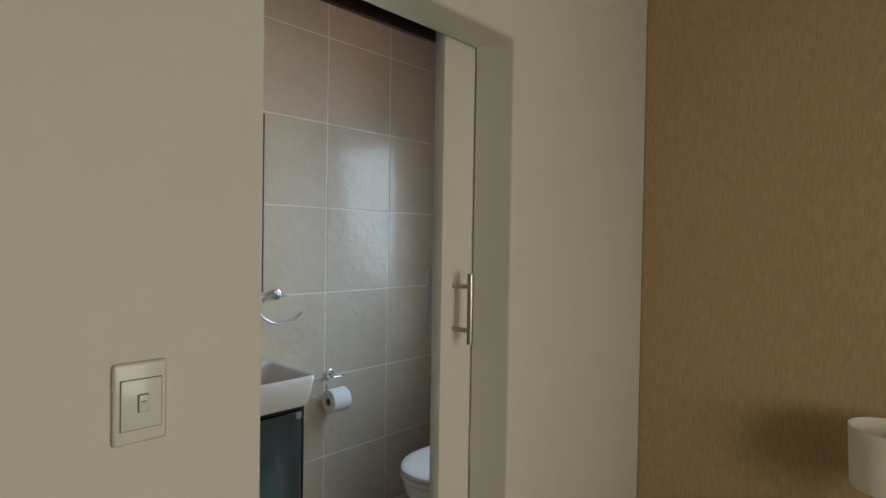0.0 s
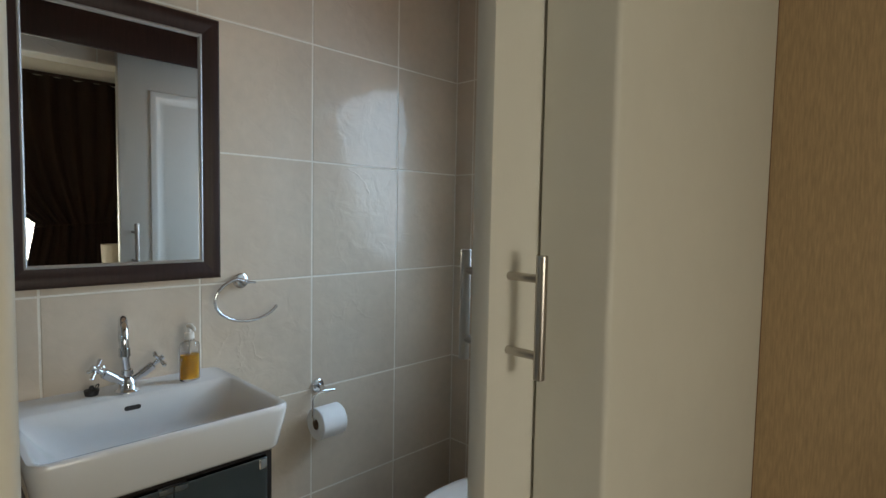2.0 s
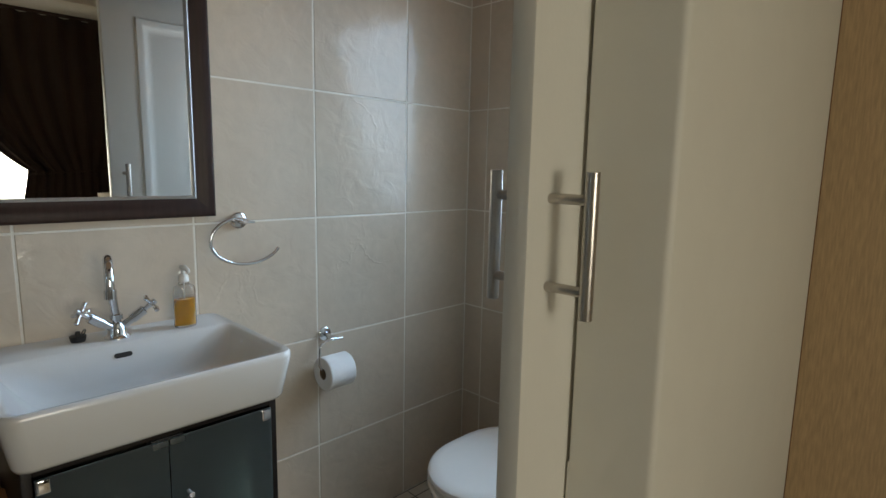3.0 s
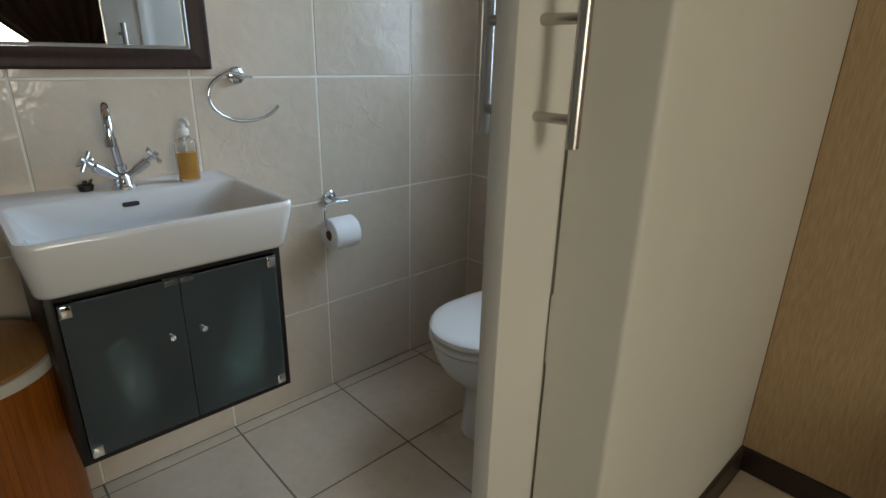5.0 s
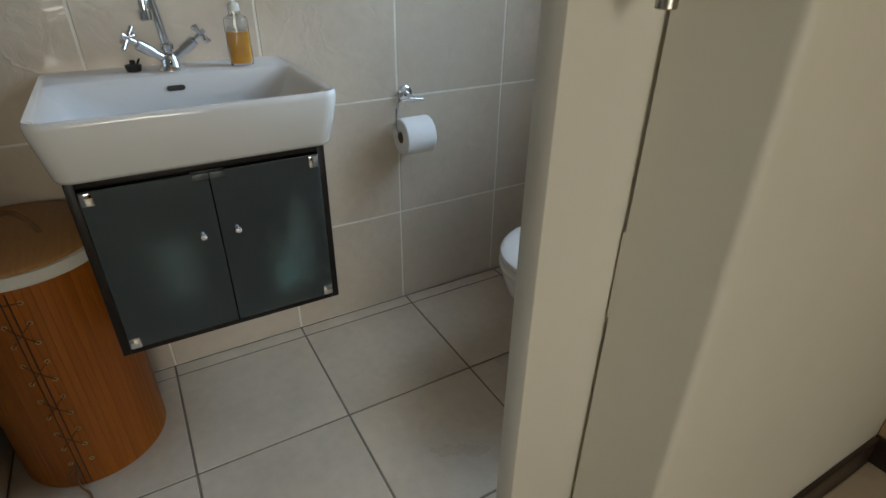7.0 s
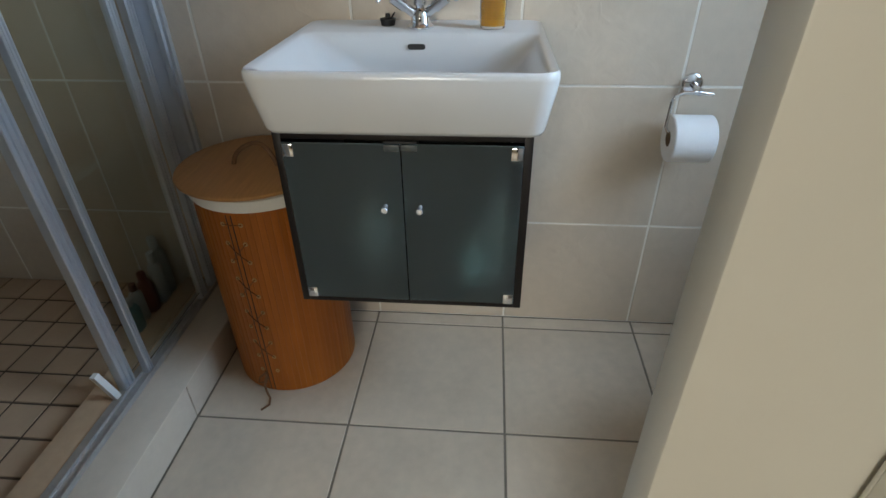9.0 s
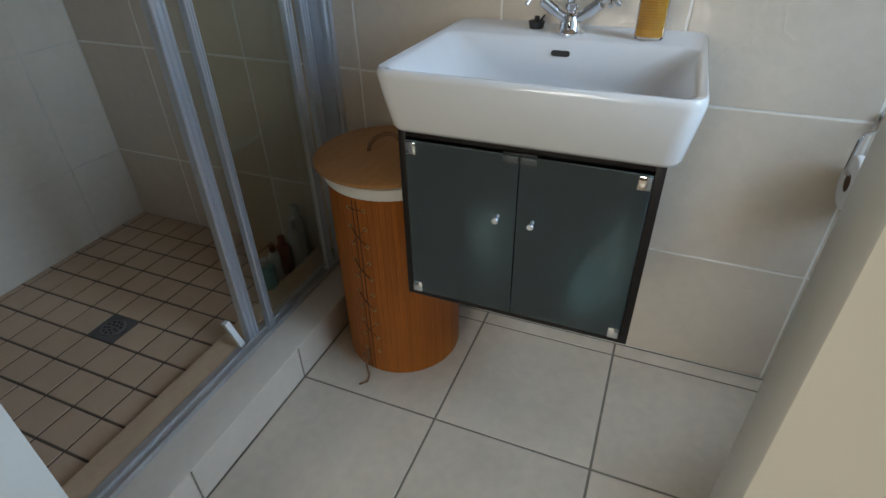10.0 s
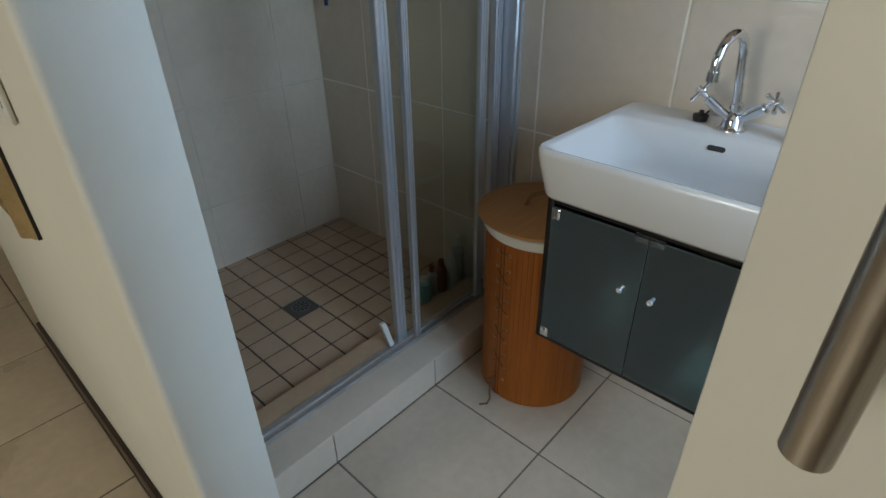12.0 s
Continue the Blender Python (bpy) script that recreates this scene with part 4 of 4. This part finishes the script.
def shower_enclosure():
    """Aluminium framed sliding shower screen: a fixed pane by the wall and a pane slid behind it."""
    s = thing("shower_screen", "aluminium framed glass shower screen with its door slid open", "shower screen")
    yf, yb = -1.306, -1.330
    top = 1.95
    part("bottom_track", box(0.002, INNER - 0.002, -1.343, -1.289, KERB_H, KERB_H + 0.006, 0.002), DULL_ALU, s)
    part("track_lip", box(0.002, INNER - 0.002, -1.320, -1.316, KERB_H + 0.0055, KERB_H + 0.014, 0.001), DULL_ALU, s)
    part("track_lip", box(0.002, INNER - 0.002, -1.294, -1.289, KERB_H + 0.0055, KERB_H + 0.016, 0.001), DULL_ALU, s)
    part("top_track", box(0.002, INNER - 0.002, -1.346, -1.286, top, top + 0.045, 0.002), DULL_ALU, s)
    def stile(x0, x1, y, d=0.022):
        # fluted upright bar
        m = (x0 + x1) / 2
        q = (x1 - x0) / 2
        f, g = y + d / 2, y + d / 2 - 0.0045
        pts = [(x0, y - d / 2), (x1, y - d / 2), (x1, f - 0.002), (x1 - 0.002, f), (m + q * 0.62, f), (m + q * 0.52, g), (m + q * 0.30, g), (m + q * 0.20, f - 0.001), (m - q * 0.15, f - 0.001), (m - q * 0.25, g),
               (m - q * 0.45, g), (m - q * 0.55, f), (x0 + 0.002, f), (x0, f - 0.002)]
        return part("stile", prism(pts, "z", KERB_H + 0.006, top), ALU, s)
    part("wall_channel", prism([(0.001, -1.238), (0.016, -1.238), (0.016, -1.246), (0.022, -1.250), (0.022, -1.262), (0.017, -1.266), (0.017, -1.31), (0.001, -1.31)], "z", KERB_H + 0.006, top), ALU, s)
    part("wall_channel", box(INNER - 0.03, INNER - 0.001, -1.346, -1.288, KERB_H + 0.006, top, 0.002), ALU, s)
    stile(0.400, 0.421, yf, 0.018)
    stile(0.088, 0.118, yf, 0.020)
    p = part("fixed_pane", box(0.118, 0.402, yf - 0.003, yf + 0.003, KERB_H + 0.03, top), GLASS, s)
    p.visible_shadow = False
    stile(0.446, 0.484, yb, 0.022)
    stile(0.022, 0.053, yf, 0.020)
    p = part("sliding_pane", box(0.053, 0.448, yb - 0.003, yb + 0.003, KERB_H + 0.03, top), GLASS, s)
    p.visible_shadow = False
    def strip(x, y, z):
        return [(x, y - 0.006, z), (x + 0.017, y - 0.006, z), (x + 0.017, y + 0.006, z), (x, y + 0.006, z)]
    guide = loft([strip(0.494, yb - 0.006, KERB_H + 0.006), strip(0.500, yb - 0.014, KERB_H + 0.045), strip(0.509, yb - 0.018, KERB_H + 0.085), strip(0.512, yb - 0.020, KERB_H + 0.098)])
    part("door_guide", guide, PLASTIC_WHITE, s, "loose white plastic strip")
    return s


shower_enclosure()

for x, y, r, h, b, c, lab in ((0.168, -1.475, 0.019, 0.125, PALE_PL, BROWN_PL, "pale shampoo bottle with a dark brown cap on the shower floor"), (0.124, -1.470, 0.023, 0.135, RED_PL, RED_PL, "dull red plastic bottle on the shower floor"),
                              (0.078, -1.455, 0.021, 0.175, PALE_PL, PALE_PL, "pale plastic shampoo bottle on the shower floor"), (0.218, -1.470, 0.028, 0.105, TEAL, PALE_PL, "short pale teal bottle on the shower floor"),
                              (0.030, -1.470, 0.024, 0.200, PALE_PL, PALE_PL, "tall pale plastic bottle on the shower floor")):
    bottle("shampoo_bottle", lab, x, y, SF + 0.0005, r, h, b, c)

razor = thing("razor", "small navy plastic razor hung on the shower wall", "razor")
ry = -2.14
part("hook", tube([(0.0005, ry, 1.10), (0.022, ry, 1.10), (0.024, ry, 1.115)], 0.004, 8), CHROME, razor)
part("handle", tube([(0.020, ry, 1.105), (0.024, ry + 0.004, 1.07), (0.028, ry + 0.008, 1.035)], [0.006, 0.009, 0.007], 10), NAVY, razor)
part("head", box(0.012, 0.030, ry - 0.024, ry + 0.024, 1.106, 1.126, 0.003), NAVY, razor)


# ---- bedside lamp ----
def bedside(x0, x1, y0, y1, z1, cx, cy, table_label, lamp_label):
    t = thing("bedside_table", table_label, "bedside table", "bedside tables")
    part("top", box(x0, x1, y0, y1, z1 - 0.025, z1, 0.003), DARK_WOOD, t)
    part("drawer_box", box(x0 + 0.02, x1 - 0.02, y0 + 0.015, y1 - 0.01, z1 - 0.18, z1 - 0.025, 0.002), DARK_WOOD, t)
    for a, b in ((x0 + 0.02, y0 + 0.02), (x1 - 0.06, y0 + 0.02), (x0 + 0.02, y1 - 0.06), (x1 - 0.06, y1 - 0.06)):
        part("leg", box(a, a + 0.04, b, b + 0.04, 0, z1 - 0.18, 0.002), DARK_WOOD, t)
    l = thing("table_lamp", lamp_label, "lamp", "bedside lamps")
    part("base", lathe([(0, z1), (0.055, z1), (0.055, z1 + 0.012), (0.018, z1 + 0.03), (0.014, z1 + 0.14), (0, z1 + 0.14)], 24, (cx, cy)), CERAMIC, l)
    part("shade", lathe([(0.108, z1 + 0.17), (0.115, z1 + 0.34), (0.113, z1 + 0.34), (0.106, z1 + 0.17), (0.108, z1 + 0.17)], 40, (cx, cy)), SHADE, l)
    part("shade_ring", lathe([(0.014, z1 + 0.135), (0.107, z1 + 0.172), (0.107, z1 + 0.176), (0.014, z1 + 0.14)], 32, (cx, cy)), PLASTIC_WHITE, l)
    return l


bedside(1.95, 2.40, 0.30, 0.72, 0.555, 2.090, 0.50, "dark wooden bedside table by the papered wall", "small table lamp with a pale cream drum shade")
bedside(3.16, 3.58, 0.06, 0.48, 0.743, 3.44, 0.242, "taller dark wooden side table before the brown curtain", "pale drum-shaded table lamp standing before the brown curtain")


# ---- tiles, last ----
tile_meshes = {}


def tile_mesh(w, h, d, c, material):
    key = (round(w, 4), round(h, 4), d, material.name)
    if key in tile_meshes:
        return tile_meshes[key]
    def ring(i, z):
        return [(-w / 2 + i, -h / 2 + i, z), (w / 2 - i, -h / 2 + i, z), (w / 2 - i, h / 2 - i, z), (-w / 2 + i, h / 2 - i, z)]
    v = ring(0, -d) + ring(0, -c * 0.8) + ring(c * 0.35, -c * 0.25) + ring(c, 0)
    f = []
    for a in range(3):
        for k in range(4):
            f.append((4 * a + k, 4 * a + (k + 1) % 4, 4 * a + 4 + (k + 1) % 4, 4 * a + 4 + k))
    f.append((12, 13, 14, 15))
    me = bpy.data.meshes.new("tile")
    me.from_pydata(v, [], f)
    me.materials.append(material)
    tile_meshes[key] = me
    return me


def joints(a, b, start, pitch):
    k0 = math.floor((a - start) / pitch) - 1
    cuts = [start + k * pitch for k in range(k0, k0 + int((b - a) / pitch) + 5)]
    return [a] + [c for c in cuts if a + 0.012 < c < b - 0.012] + [b]


def cells(us, vs, holes):
    out = []
    for u0, u1 in zip(us, us[1:]):
        for v0, v1 in zip(vs, vs[1:]):
            todo = [(u0, u1, v0, v1)]
            for h0, h1, k0, k1 in holes:
                nxt = []
                for a, b, c, d in todo:
                    if b <= h0 or a >= h1 or d <= k0 or c >= k1:
                        nxt.append((a, b, c, d))
                        continue
                    if a < h0:
                        nxt.append((a, h0, c, d))
                    if b > h1:
                        nxt.append((h1, b, c, d))
                    m0, m1 = max(a, h0), min(b, h1)
                    if c < k0:
                        nxt.append((m0, m1, c, k0))
                    if d > k1:
                        nxt.append((m0, m1, k1, d))
                todo = nxt
            out += [q for q in todo if q[1] - q[0] > 0.012 and q[3] - q[2] > 0.012]
    return out


def lay(parent, plane, at, us, vs, material, gap, depth, chamfer, holes=(), name="tile"):
    """Tiles on a plane: 'x+' faces +x with u = y and v = z, and so on."""
    for a, b, c, d in cells(us, vs, holes):
        me = tile_mesh(b - a - gap, d - c - gap, depth, chamfer, material)
        o = new(name, me)
        o.parent = parent
        u, v = (a + b) / 2, (c + d) / 2
        wob = random.uniform(-0.0004, 0.0004)
        tilt = Euler((random.uniform(-0.0018, 0.0018), random.uniform(-0.0018, 0.0018), 0)).to_matrix().to_4x4()
        if plane == "x+":
            m = Matrix(((0, 0, 1, at + wob), (1, 0, 0, u), (0, 1, 0, v), (0, 0, 0, 1)))
        elif plane == "x-":
            m = Matrix(((0, 0, -1, at - wob), (-1, 0, 0, u), (0, 1, 0, v), (0, 0, 0, 1)))
        elif plane == "y-":
            m = Matrix(((1, 0, 0, u), (0, 0, -1, at - wob), (0, 1, 0, v), (0, 0, 0, 1)))
        elif plane == "y+":
            m = Matrix(((-1, 0, 0, u), (0, 0, 1, at + wob), (0, 1, 0, v), (0, 0, 0, 1)))
        else:
            m = Matrix(((1, 0, 0, u), (0, 1, 0, v), (0, 0, 1, at + wob), (0, 0, 0, 1)))
        o.matrix_local = m @ tilt


ZJ = [0.0, 0.351, 0.741, 1.150, 1.556, 1.960, 2.372, CEIL]
lay(wall_mirror, "x+", 0.0, [SHOWER_END, -1.96, -1.568, -1.175, -0.783, -0.385, 0.004, 0.394, BATH_END], ZJ, WALL_TILE, 0.005, 0.004, 0.0022)
lay(wall_end, "y-", BATH_END, joints(0.0, INNER, 0.10, T), ZJ, WALL_TILE, 0.005, 0.004, 0.0022, [(WIN_X0, WIN_X1, WIN_Z0, WIN_Z1)])
lay(wall_shower, "y+", SHOWER_END, joints(0.0, INNER, 0.20, T), ZJ, WALL_TILE, 0.005, 0.004, 0.0022)
lay(wall_part, "x-", INNER, joints(SHOWER_END, JAMB_L - 0.017, 0.0, T), ZJ, WALL_TILE, 0.005, 0.004, 0.0022)
lay(wall_part_r, "x-", INNER, joints(JAMB_R, BATH_END, 0.0, T), ZJ, WALL_TILE, 0.005, 0.004, 0.0022)
lay(wall_head, "x-", INNER, joints(JAMB_L, JAMB_R, 0.0, T), [HEAD, 2.372, CEIL], WALL_TILE, 0.005, 0.004, 0.0022)
lay(kerb, "y+", KERB_F, joints(0.0, INNER, 0.452, T), [0.0, KERB_H], WALL_TILE, 0.004, 0.007, 0.002)
lay(floor, "z", 0.0, joints(0.0, INNER, 0.052, T), joints(KERB_F, BATH_END, 0.013, T), FLOOR_TILE, 0.006, 0.003, 0.0015)
lay(floor, "z", 0.0, joints(INNER, FAR, 0.052, T), joints(BACK, PAPER, 0.430, T), FLOOR_TILE, 0.006, 0.003, 0.0015)
lay(floor, "z", 0.0, joints(0.0, INNER, 0.052, T), joints(BACK, SHOWER_END - 0.15, 0.013, T), FLOOR_TILE, 0.006, 0.003, 0.0015)
lay(shower_floor, "z", SF, joints(0.0, INNER, DRX - 0.05, 0.1), joints(SHOWER_END, KERB_B - 0.006, DRY - 0.05, 0.1), SHOWER_TILE, 0.0072, 0.004, 0.0012, [(DRX - 0.05, DRX + 0.05, DRY - 0.05, DRY + 0.05)])
